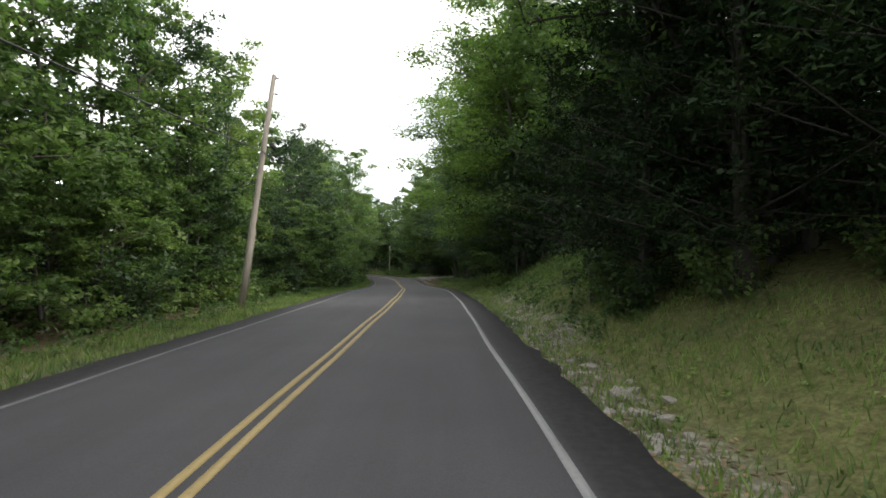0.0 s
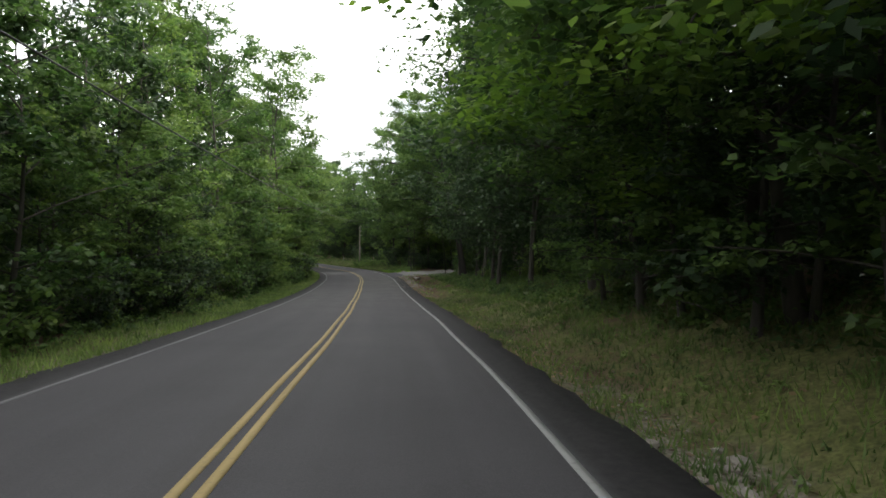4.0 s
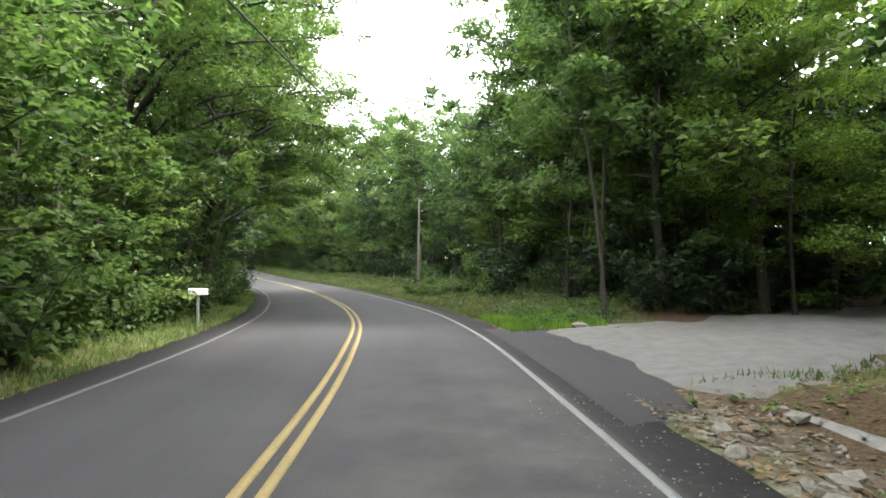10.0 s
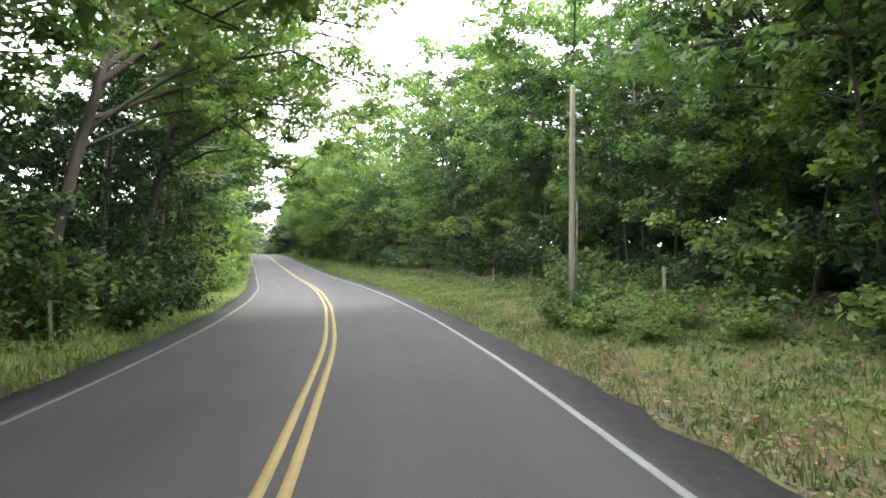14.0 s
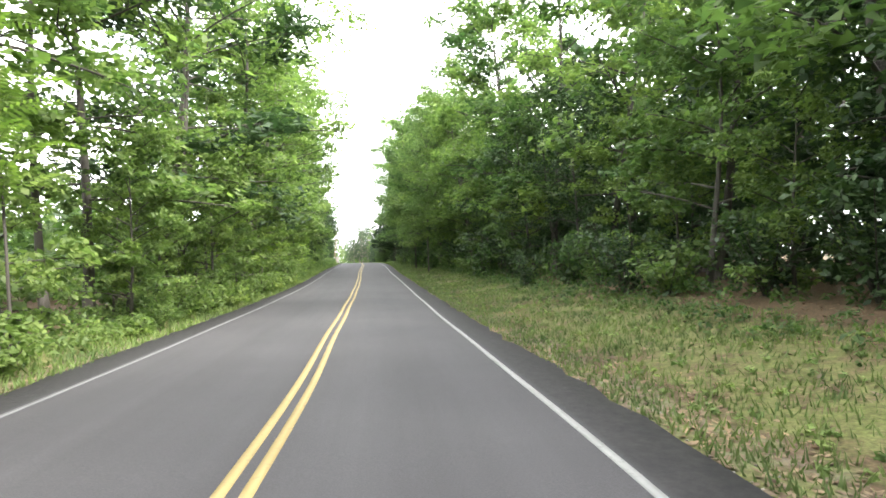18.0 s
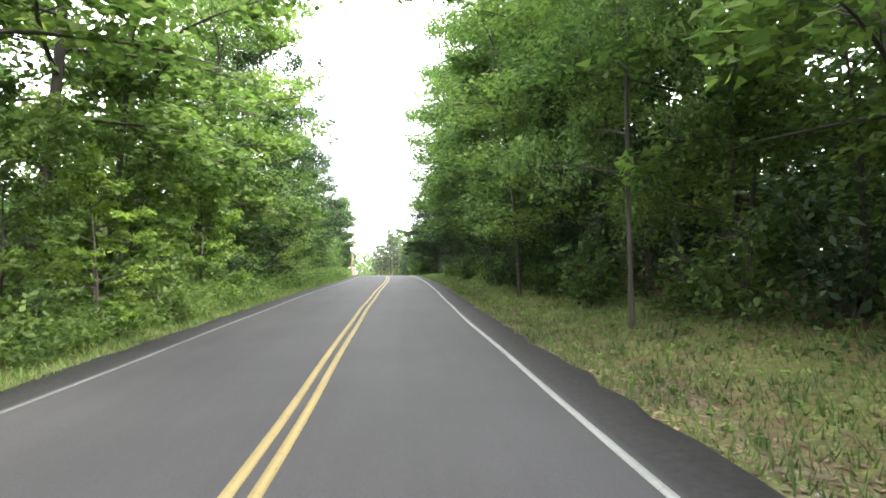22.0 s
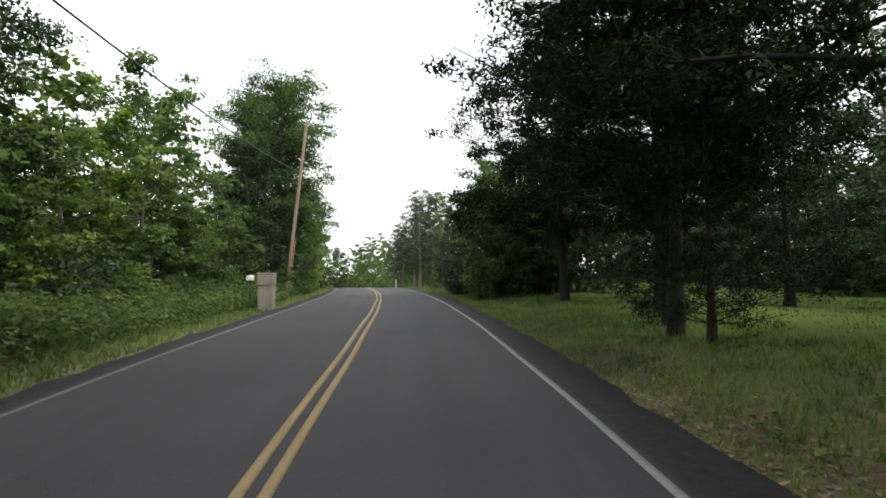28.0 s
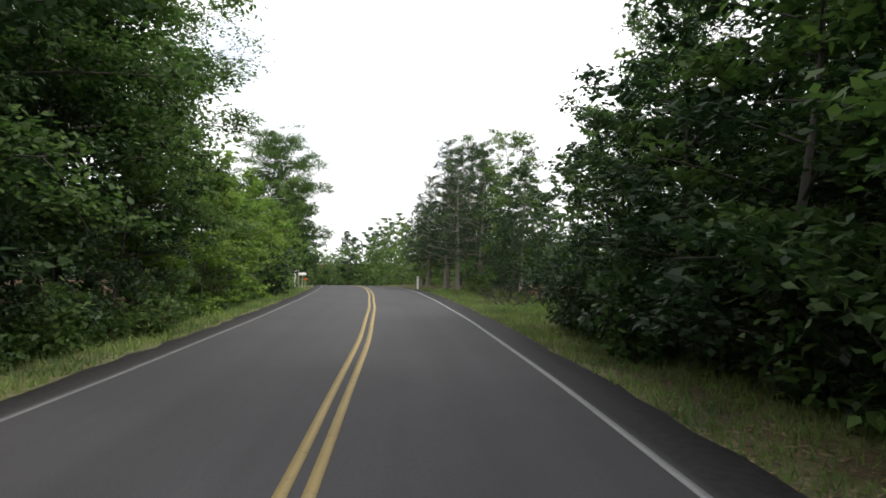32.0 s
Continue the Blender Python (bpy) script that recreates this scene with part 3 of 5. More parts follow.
def broadleaf(name, height, radius, low, limbs, per, count, size, leaf, bark, girth, lean=0.0, spray=0.8, label="", category="tree", tri=True, fine=True, kite=False):
    """A broadleaved tree: trunk, branches and a crown of sprays set along the branches."""
    root = thing(name, pose(0, 0, -60), label, category)
    stem = bend(height * 0.96, height * 0.03, 9, lean)
    u = np.linspace(0, 1, 9)
    rad = girth * (0.3 * np.exp(-u * 16) + (1 - u) ** 0.8 * 0.95 + 0.05)
    tv, tf = tube(stem, rad, 8)
    part_mesh("trunk", mesh_of("trunk", tv, tf, bark, True), root)
    twigs, cs, rs = [], [], []
    for k in range(limbs):
        f = (k + RNG.random()) / limbs
        z = low + (0.97 - low) * f
        base = np.array([np.interp(z * height, stem[:, 2], stem[:, j]) for j in range(3)])
        az = k * 2.4 + RNG.uniform(-0.5, 0.5)
        prof = math.sin(math.pi * min(0.97, 0.2 + 0.64 * f)) ** 0.7
        ln = radius * prof * RNG.uniform(0.7, 1.15)
        el = 0.15 + 0.8 * f + RNG.uniform(-0.15, 0.15)
        t = np.linspace(0, 1, 5)[:, None]
        way = np.array([math.cos(az) * math.cos(el), math.sin(az) * math.cos(el), math.sin(el)])
        side = np.array([-math.sin(az), math.cos(az), 0])
        arc = base + way * ln * t + side * RNG.uniform(-0.2, 0.2) * ln * t ** 2 + np.array([0, 0, -0.16 * ln]) * t ** 2
        r0 = girth * (0.32 - 0.2 * f)
        twigs.append(tube(arc, r0 * (1 - t[:, 0]) ** 0.8 + 0.012, 5 if fine and height > 9 else 3))
        for j in range(per):
            q = RNG.uniform(0.3, 1.0)
            c = np.array([np.interp(q, t[:, 0], arc[:, i]) for i in range(3)])
            off = side * float(np.clip(RNG.normal(), -1.4, 1.4)) * ln * 0.2 + np.array([0, 0, float(np.clip(RNG.normal(), -1.4, 1.4)) * 0.11 * radius])
            tip = c + off * 0.8 + way * 0.1 * ln * RNG.random()
            if fine and height > 9:
                twigs.append(tube(np.stack([c, (c + tip) / 2 + [0, 0, 0.05], tip]), [r0 * 0.3 + 0.008, r0 * 0.15 + 0.006, 0.005], 3))
            cs.append(tip)
            rs.append(spray * RNG.uniform(0.6, 1.25) * radius / 4)
    bv, bf = joined(twigs)
    part_mesh("branchwork", mesh_of("branchwork", bv, bf, bark, True), root)
    lv, lf = leaves(np.array(cs), np.array(rs), count, size, 0.46, 0.3, tri=tri, slim=0.62, kite=kite)
    part_mesh("crown", mesh_of("crown", lv, lf, leaf), root)
    return root


def conifer(name, height, radius, low, tiers, count, size, leaf, bark, girth, up, slim, label, cone=1.0, flat=0.5):
    """A cedar or pine: whorls of boughs with tufts of needles."""
    root = thing(name, pose(0, 0, -60), label, "tree")
    stem = bend(height, height * 0.012, 8)
    u = np.linspace(0, 1, 8)
    tv, tf = tube(stem, girth * ((1 - u) ** 0.9 + 0.03 + 0.4 * np.exp(-u * 16)), 8)
    part_mesh("trunk", mesh_of("trunk", tv, tf, bark, True), root)
    boughs, cs, rs = [], [], []
    for k in range(tiers):
        f = (k + RNG.random() * 0.8) / tiers
        z = height * (low + (1 - low) * f)
        for j in range(4):
            az = k * 1.1 + j * 1.571 + RNG.uniform(-0.4, 0.4)
            ln = radius * (1 - f ** 1.3 * cone) * RNG.uniform(0.65, 1.15) + 0.15
            el = up + RNG.uniform(-0.2, 0.2) + 0.3 * f
            t = np.linspace(0, 1, 4)[:, None]
            base = np.array([np.interp(z, stem[:, 2], stem[:, i]) for i in range(3)])
            way = np.array([math.cos(az) * math.cos(el), math.sin(az) * math.cos(el), math.sin(el)])
            arc = base + way * ln * t + np.array([0, 0, 0.10 * ln]) * t ** 2
            boughs.append(tube(arc, girth * 0.12 * (1 - f * 0.7) * (1 - t[:, 0]) + 0.008, 4))
            for q in np.linspace(0.35, 1.0, max(2, int(ln / 0.55))):
                cs.append(base + way * ln * q + np.array([0, 0, 0.1 * ln * q * q]) + np.clip(RNG.normal(size=3), -1.2, 1.2) * 0.1 * ln)
                rs.append(RNG.uniform(0.32, 0.6) * (0.6 + 0.4 * radius / 3))
    bv, bf = joined(boughs)
    part_mesh("branchwork", mesh_of("branchwork", bv, bf, bark, True), root)
    lv, lf = leaves(np.array(cs), np.array(rs), count, size, flat, -0.1, slim, True)
    part_mesh("crown", mesh_of("crown", lv, lf, leaf), root)
    return root


def bare_tree(s, l, height, lean, girth, turn, label):
    """A dead leaning trunk with a few broken limbs."""
    root = thing("dead_tree", stand(s, l, turn, 0.1), label, "tree")
    stem = bend(height, height * 0.02, 9, lean)
    u = np.linspace(0, 1, 9)
    part_mesh("trunk", mesh_of("trunk", *tube(stem, girth * (1 - 0.75 * u), 8), BARK_PALE, True), root)
    for k in range(6):
        z = RNG.uniform(0.45, 0.95) * height
        base = np.array([np.interp(z, stem[:, 2], stem[:, j]) for j in range(3)])
        az, ln = k * 2.4 + RNG.random(), RNG.uniform(0.8, 2.2)
        t = np.linspace(0, 1, 4)[:, None]
        arc = base + np.array([math.cos(az), math.sin(az), 0.9]) * ln * t + np.array([0, 0, 0.2]) * t ** 2
        part_mesh("limb", mesh_of("limb", *tube(arc, girth * 0.3 * (1 - t[:, 0]) + 0.012, 5), BARK_PALE, True), root)
    return root


def leaning_oak(s, l, label, toward=1, name="leaning_oak", turn=0.0, size=1.0, leaf=None, count=130):
    """A thick dark oak leaning over the road, with long limbs reaching over it. toward: 1 for a tree right of the road, -1 left of it."""
    root = thing(name, stand(s, l, turn, 0.15) @ Matrix.Diagonal((size, size, size, 1)), label, "tree")
    z = np.array([0, 1.3, 2.8, 4.3, 6.0, 8.0, 10.5, 13.5])
    stem = np.stack([toward * np.array([0.1, 0, -0.25, -0.6, -1.05, -1.5, -2.0, -2.2]), 0.15 * np.sin(z * 0.7), z], -1)
    part_mesh("trunk", mesh_of("trunk", *tube(stem, np.array([0.4, 0.29, 0.26, 0.235, 0.2, 0.15, 0.1, 0.03]) * (0.85 if toward > 0 else 0.56), 10), BARK_DARK, True), root)
    cs, rs, twigs = [], [], []
    reach = [(4.6, (-5.3, -0.4, -0.7), 0.06), (5.3, (-7.0, 2.4, 0.5), 0.08), (5.0, (-6.6, -1.8, 1.4), 0.07), (6.2, (-6.3, -1.2, 1.6), 0.13), (6.6, (-5.0, 2.6, 1.8), 0.11), (7.4, (-6.6, 0.6, 2.2), 0.12), (8.2, (3.8, 1.5, 2.4), 0.1),
             (8.6, (-4.4, -3.2, 2.6), 0.1), (9.4, (-4.6, 2.6, 2.2), 0.08), (9.8, (2.4, -3.6, 2.4), 0.08), (10.8, (-3.8, -1.2, 2.2), 0.07), (11.4, (1.0, 3.2, 2.0), 0.06), (12.4, (-1.8, 0.4, 2.6), 0.05)]
    for h, go, r in reach:
        base = np.array([np.interp(h, z, stem[:, j]) for j in range(3)])
        t = np.linspace(0, 1, 8)[:, None]
        arc = base + np.array(go) * [toward, 1, 1] * t + (np.array([0, 0, 0.35]) * np.sin(t * 5.0) if toward > 0 else np.array([0, RNG.uniform(-0.8, 0.8), 1.5]) * np.sin(t * 3.0)) + RNG.normal(size=(8, 3)) * 0.17 * t
        part_mesh("limb", mesh_of("limb", *tube(arc, r * 0.68 * (1 - t[:, 0]) ** 0.8 + 0.012, 6), BARK_DARK, True), root)
        for q in np.linspace(0.22, 1.0, 20):
            c = np.array([np.interp(q, t[:, 0], arc[:, j]) for j in range(3)])
            tip = c + np.clip(RNG.normal(size=3), -1.6, 1.6) * np.array([0.65, 0.85, 0.45])
            twigs.append(tube(np.stack([c, (c + tip) / 2 + [0, 0, 0.08], tip]), [0.022, 0.014, 0.005], 3))
            if h > 5 or q > 0.45:
                cs.append(tip)
                rs.append(RNG.uniform(0.5, 0.9) * (0.7 if h < 5 else 1))
    tagged(part_mesh("twig_spray", mesh_of("twig_spray", *joined(twigs), BARK_DARK, True), root), kind="stuff")
    part_mesh("crown", mesh_of("crown", *leaves(np.array(cs), np.array(rs), count, 0.165, 0.5, slim=0.6, tri=True), leaf or LEAF_MID), root)
    return root


def sumac(s, l, height, turn, label):
    """A slender young tree with long feathered fronds, each a midrib with paired leaflets."""
    root = thing("sumac_tree", stand(s, l, turn), label, "tree")
    stem = bend(height, 0.12, 6, 0.08)
    part_mesh("stem", mesh_of("stem", *tube(stem, np.linspace(0.035, 0.014, 6), 5), BARK, True), root)
    u = np.linspace(0.06, 1, 13)
    mid = np.stack([u * 1.2, 0 * u, 0.26 * np.sin(u * 2.4)], -1)
    vs, fs = tube(mid, np.linspace(0.008, 0.003, 13), 3)
    vs, fs = [np.asarray(vs)], [list(q) for q in np.asarray(fs)]
    n = len(vs[0])
    for c, q in zip(mid[2:], u[2:]):
        for side in (-1, 1):
            ln = 0.2 * math.sin(math.pi * min(0.96, 0.25 + 0.62 * q)) + 0.03
            tip = c + np.array([0.35 * ln, side * ln, -0.25 * ln])
            w = np.array([0.032, 0, 0.008])
            vs.append(np.array([c, (c + tip) / 2 + w, tip, (c + tip) / 2 - w]))
            fs.append([n, n + 1, n + 2, n + 3])
            n += 4
    leaf = mesh_of("frond", np.vstack(vs), fs, LEAF_BRIGHT_SUNLIT)
    for k in range(15):
        z = height * (0.5 + 0.5 * (k + 0.5) / 15)
        at = [float(np.interp(z, stem[:, 2], stem[:, j])) for j in range(3)]
        part_mesh("frond", leaf, root).matrix_basis = pose(*at, RNG.uniform(-12, 12), RNG.uniform(-42, -5) + 8, k * 137.5 + RNG.uniform(-15, 15))
    return root


def shrub(name, height, radius, stems, count, size, leaf, label, category="shrub"):
    root = thing(name, pose(0, 0, -60), label, category)
    sticks, cs, rs = [], [], []
    for k in range(stems):
        az, ln = k * 2.4 + RNG.random(), height * RNG.uniform(0.6, 1.0)
        t = np.linspace(0, 1, 4)[:, None]
        out = radius * RNG.uniform(0.4, 1.0)
        arc = np.array([math.cos(az), math.sin(az), 0]) * out * t ** 1.3 + np.array([0, 0, ln]) * t
        sticks.append(tube(arc, 0.022 * (1 - t[:, 0]) + 0.006, 3))
        for q in np.linspace(0.3, 1, 4):
            cs.append(np.array([np.interp(q, t[:, 0], arc[:, i]) for i in range(3)]) + RNG.normal(size=3) * 0.15)
            rs.append(RNG.uniform(0.3, 0.55) * radius)
    sv, sf = joined(sticks)
    part_mesh("stem", mesh_of("stem", sv, sf, BARK, True), root)
    lv, lf = leaves(np.array(cs), np.array(rs), count, size, 0.6, slim=0.6, kite=True)
    part_mesh("foliage", mesh_of("foliage", lv, lf, leaf), root)
    return root


TALL = [
    broadleaf("broadleaf_tree", 17, 4.6, 0.20, 22, 7, 56, 0.245, LEAF_MID, BARK, 0.12, label="tall green broadleaf tree at the forest edge"),
    broadleaf("broadleaf_tree", 15.5, 4.2, 0.18, 22, 7, 56, 0.24, LEAF_LIGHT, BARK, 0.11, label="tall light green broadleaf tree at the forest edge"),
    broadleaf("broadleaf_tree", 18, 4.9, 0.24, 22, 7, 56, 0.245, LEAF_MID, BARK_PALE, 0.13, 0.03, label="tall broadleaf tree with pale trunk at the forest edge"),
    broadleaf("broadleaf_tree", 16, 4.4, 0.20, 22, 7, 56, 0.245, LEAF_DARK_SHADED, BARK, 0.12, label="tall broadleaf tree at the forest edge, leaf colour dark as in shade"),
]
THIN = [
    broadleaf("broadleaf_tree", 17, 4.6, 0.25, 20, 6, 64, 0.21, LEAF_LIGHT, BARK, 0.11, 0.03, kite=True, label="tall airy tree with light green leaves and a grey trunk"),
    broadleaf("broadleaf_tree", 16, 4.2, 0.22, 20, 6, 64, 0.21, LEAF_LIGHT, BARK, 0.10, kite=True, label="tall airy tree with light green leaves"),
]
FULL = [
    broadleaf("broadleaf_tree", 16.5, 4.8, 0.16, 26, 9, 128, 0.16, LEAF_MID, BARK, 0.09, spray=0.95, kite=True, label="full green broadleaf tree close to the road"),
    broadleaf("broadleaf_tree", 15.5, 4.6, 0.16, 26, 9, 128, 0.15, LEAF_LIGHT, BARK, 0.09, spray=0.95, kite=True, label="full light green broadleaf tree close to the road"),
    broadleaf("broadleaf_tree", 16.0, 4.7, 0.16, 26, 9, 128, 0.16, LEAF_DARK_SHADED, BARK, 0.09, spray=0.95, kite=True, label="full broadleaf tree close to the road, leaf colour dark as in shade"),
    # sunlit canopy: the brightness comes from the leaf colour
    broadleaf("broadleaf_tree", 16.0, 4.7, 0.16, 26, 9, 128, 0.15, LEAF_BRIGHT_SUNLIT, BARK, 0.09, spray=0.95, kite=True, label="full broadleaf tree close to the road, sunlight put into its yellow-green leaves"),
]
DEEP = [
    broadleaf("forest_tree", 17, 4.8, 0.15, 15, 5, 22, 0.62, LEAF_MID, BARK, 0.2, label="broadleaf tree inside the forest", fine=False),
    broadleaf("forest_tree", 16, 4.5, 0.10, 15, 5, 22, 0.62, LEAF_DARK_SHADED, BARK, 0.17, label="broadleaf tree inside the forest, leaf colour dark as in shade", fine=False),
]
MIDDLE = [
    broadleaf("understory_tree", 7.5, 2.6, 0.06, 18, 7, 42, 0.17, LEAF_MID, BARK, 0.075, kite=True, label="young broadleaf tree leafy down to the ground"),
    broadleaf("understory_tree", 6.0, 2.3, 0.05, 17, 7, 42, 0.17, LEAF_LIGHT, BARK, 0.06, kite=True, label="light green young tree leafy down to the ground"),
    broadleaf("understory_tree", 8.5, 2.8, 0.07, 18, 7, 42, 0.17, LEAF_DARK_SHADED, BARK, 0.08, kite=True, label="young broadleaf tree leafy down to the ground, leaf colour dark as in shade"),
]
HEDGE = broadleaf("hedge_tree", 5.2, 1.9, 0.04, 16, 6, 42, 0.155, LEAF_BRIGHT_SUNLIT, BARK, 0.05, kite=True, label="bright yellow-green young tree in a dense roadside row")
ARCH = broadleaf("arching_tree", 12.5, 5.4, 0.38, 20, 8, 105, 0.135, LEAF_MID, BARK_DARK, 0.17, 0.34, tri=False, label="leaning broadleaf tree arching over the road")
SPIRE = broadleaf("slender_tree", 14, 2.9, 0.42, 15, 6, 85, 0.18, LEAF_MID, BARK, 0.058, 0.02, kite=True, label="slender forest tree with a bare lower trunk")
OAK = broadleaf("oak_tree", 15, 6.5, 0.24, 20, 9, 100, 0.135, LEAF_DARK_SHADED, BARK_DARK, 0.22, -0.05, spray=0.65, label="large oak with thick spreading limbs over the lawn")
BUSH = [
    shrub("roadside_shrub", 2.0, 1.3, 10, 20, 0.19, LEAF_MID, "leafy green roadside shrub"),
    shrub("roadside_shrub", 1.4, 1.1, 10, 19, 0.18, LEAF_LIGHT, "low light green roadside shrub"),
    shrub("roadside_shrub", 2.4, 1.4, 11, 20, 0.19, LEAF_DARK_SHADED, "dark green roadside shrub"),
]
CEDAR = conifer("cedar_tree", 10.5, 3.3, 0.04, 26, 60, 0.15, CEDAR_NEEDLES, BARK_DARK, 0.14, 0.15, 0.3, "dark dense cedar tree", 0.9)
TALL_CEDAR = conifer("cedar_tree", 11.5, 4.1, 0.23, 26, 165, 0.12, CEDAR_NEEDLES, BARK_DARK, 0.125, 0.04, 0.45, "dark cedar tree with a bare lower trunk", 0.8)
PINE = conifer("pine_tree", 11.5, 3.0, 0.2, 18, 30, 0.28, PINE_NEEDLES, BARK_PALE, 0.17, 0.1, 0.22, "grey-green pine tree with bare lower trunk", 0.85)


def plant(kind, s, l, size=1.0, turn=None, group="", wide=1.0, label=""):
    p = place(s, l, float(rise(s, l)))
    a = RNG.uniform(0, 360) if turn is None else turn
    m = pose(float(p[0]), float(p[1]), float(p[2]) - 0.08, RNG.uniform(-2, 2), RNG.uniform(-2, 2), a) @ Matrix.Diagonal((size * wide, size * wide, size, 1))
    ob = copy_thing(kind, m)
    return tagged(ob, label, group=group)


def lerp(x, table):
    return float(np.interp(x, [a for a, _ in table], [b for _, b in table]))


# distance of the foliage's front from the centre line, along the road, and the trees' size
FRONT_LEFT = [(-80, 8.5), (20, 8.5), (45, 7.5), (70, 6.9), (95, 6.4), (110, 6.5), (135, 5.8), (145, 5.1), (180, 5.1), (188, 6.2), (200, 7.2), (215, 8.6), (240, 8.8), (258, 8.0), (266, 5.9), (300, 6.0), (400, 7)]
FRONT_RIGHT = [(-80, 10), (2, 10), (8, 9.4), (12, 7.6), (16, 7.4), (19, 15), (30, 13), (33, 6.6), (46, 7.0), (60, 8.8), (88, 9.5), (100, 8.5), (112, 9.0), (125, 10.2), (145, 9.8), (165, 9.0), (180, 8.8), (200, 7.8), (238, 7.2), (400, 7.5)]
SIZE_LEFT = [(-80, 1.0), (12, 0.95), (24, 0.85), (36, 0.75), (50, 0.76), (62, 0.92), (74, 1.0), (206, 1.0), (212, 0.95), (216, 0.72), (224, 0.74), (228, 0.92), (236, 0.72), (241, 0.46), (263, 0.42), (268, 0.7), (276, 0.55), (300, 0.62), (330, 0.55), (400, 0.6)]
SIZE_RIGHT = [(-80, 1.0), (115.5, 1.0), (118, 0.7), (129, 0.74), (138, 1.0), (150, 1.05), (232, 1.0), (245, 0.75), (290, 0.6), (400, 0.55)]
# how far behind that front the trunks of the tall trees stand, and how wide their crowns are
BACK_LEFT = [(-80, 2.0), (60, 1.8), (85, 1.0), (140, 0.8), (180, 0.7), (205, 0.6), (400, 1.2)]
BACK_RIGHT = [(-80, 2.0), (30, 1.6), (46, 0.8), (62, 0.6), (90, 0.8), (110, 1.4), (165, 1.0), (190, 0.6), (240, 0.4), (400, 1.4)]
WIDE_LEFT = [(-80, 1.0), (70, 1.0), (86, 1.15), (102, 1.15), (140, 1.2), (150, 1.5), (190, 1.45), (205, 1.25), (235, 1.2), (247, 1.0), (400, 1.0)]
WIDE_RIGHT = [(-80, 1.0), (34, 1.1), (60, 1.15), (80, 1.1), (110, 1.15), (160, 1.3), (190, 1.35), (238, 1.4), (250, 1.0), (400, 1.0)]


def open_ground(s, l):
    if l > 0 and abs(s - 93.8 - 0.3 * l) < 3.3 and l < 17:
        return True
    if l > 0 and 238 < s < 290 and l < 30:
        return True
    return l > 0 and 19 < s < 31 and l < 14


def forest():
    for side, front, scale, back, spread in ((-1, FRONT_LEFT, SIZE_LEFT, BACK_LEFT, WIDE_LEFT), (1, FRONT_RIGHT, SIZE_RIGHT, BACK_RIGHT, WIDE_RIGHT)):
        # tall trees before s = 5 are out of view, added for shade and reflections
        s = -9.0
        while s < 350:
            l = side * (lerp(s, front) + lerp(s, back) + RNG.uniform(-0.5, 1.5))
            if not open_ground(s, l) and not (side < 0 and 272 < s < 312):
                kind = TALL[RNG.integers(4)]
                # lighter leaf tones where the edge is sunlit, so the colour carries the light
                if side < 0 and s < 100 or side > 0 and 92 < s < 232:
                    kind = TALL[(1, 0, 3 if s < 60 else 1, 0)[RNG.integers(4)]]
                if side < 0 and 244 < s < 263:
                    kind = TALL[RNG.integers(2)]
                # shaded stretches on the right: mostly the dark leaf tone, shade by colour
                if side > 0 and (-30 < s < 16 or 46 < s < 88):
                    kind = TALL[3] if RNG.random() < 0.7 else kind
                if side > 0 and 186 < s < 236:
                    kind = FULL[RNG.integers(2)]
                if side < 0 and 132 < s < 205:
                    kind = THIN[RNG.integers(2)] if RNG.random() < 0.95 else kind
                plant(kind, s, l, lerp(s, scale) * RNG.uniform(0.88, 1.12), group="forest edge trees", wide=lerp(s, spread))
            s += RNG.uniform(3.8, 5.2) if side < 0 and s < 90 else RNG.uniform(5.0, 7.0) if s < 290 else 9.0
        s = 3.0
        while s < 320:
            l = side * (lerp(s, front) + 0.5 + RNG.uniform(-0.4, 1.2))
            gap = side > 0 and (50 < s < 90 or 99 < s < 106)
            if gap:
                l += 1.8
            if not open_ground(s, l):
                # leaf tone stands in for light: dark on shaded stretches, light on sunlit ones
                plant(MIDDLE[2 if side > 0 and 205 < s < 240 else 1 if side < 0 and (136 < s < 200 or 214 < s < 263 or 78 < s < 104) else RNG.integers(3)], s, l, (0.5 + 0.5 * lerp(s, scale)) * RNG.uniform(0.75, 1.2), group="young trees under the forest edge")
            s += RNG.uniform(1.9, 3.0) if side < 0 and 140 < s < 198 else RNG.uniform(2.3, 3.5) if side > 0 and 108 < s < 236 else RNG.uniform(3.2, 5.0) if s < 290 else 8
        # rows behind the start are unseen, added to close off the light there
        s = -30.0
        while s < 362:
            for row, (d0, d1) in enumerate(((6.0, 8.5) if s > -8 else (1.0, 4.0), (11.0, 15.0))[:1 if side < 0 and s > 90 else 2]):
                l = side * (lerp(s, front) + RNG.uniform(d0, d1))
                if not open_ground(s + row * 3, l) and not (side < 0 and 130 < s < 215):
                    plant(DEEP[RNG.integers(2)], s + row * 3, l, lerp(s, scale) * RNG.uniform(0.85, 1.15), group="forest trees")
            s += RNG.uniform(5.5, 7.5) if -8 < s < 300 else 11.0
        s = 4.0
        while s < 296:
            l = side * (lerp(s, front) - 0.9 + RNG.uniform(-0.5, 1.0))
            if side > 0 and 36 < s < 106:
                l += 1.8
            if not open_ground(s, l) and abs(l) > 4.55:
                plant(BUSH[1 if side < 0 and 136 < s < 200 else RNG.integers(3)], s, l, RNG.uniform(0.6, 1.1), group="roadside shrubs")
            s += RNG.uniform(2.0, 3.4)
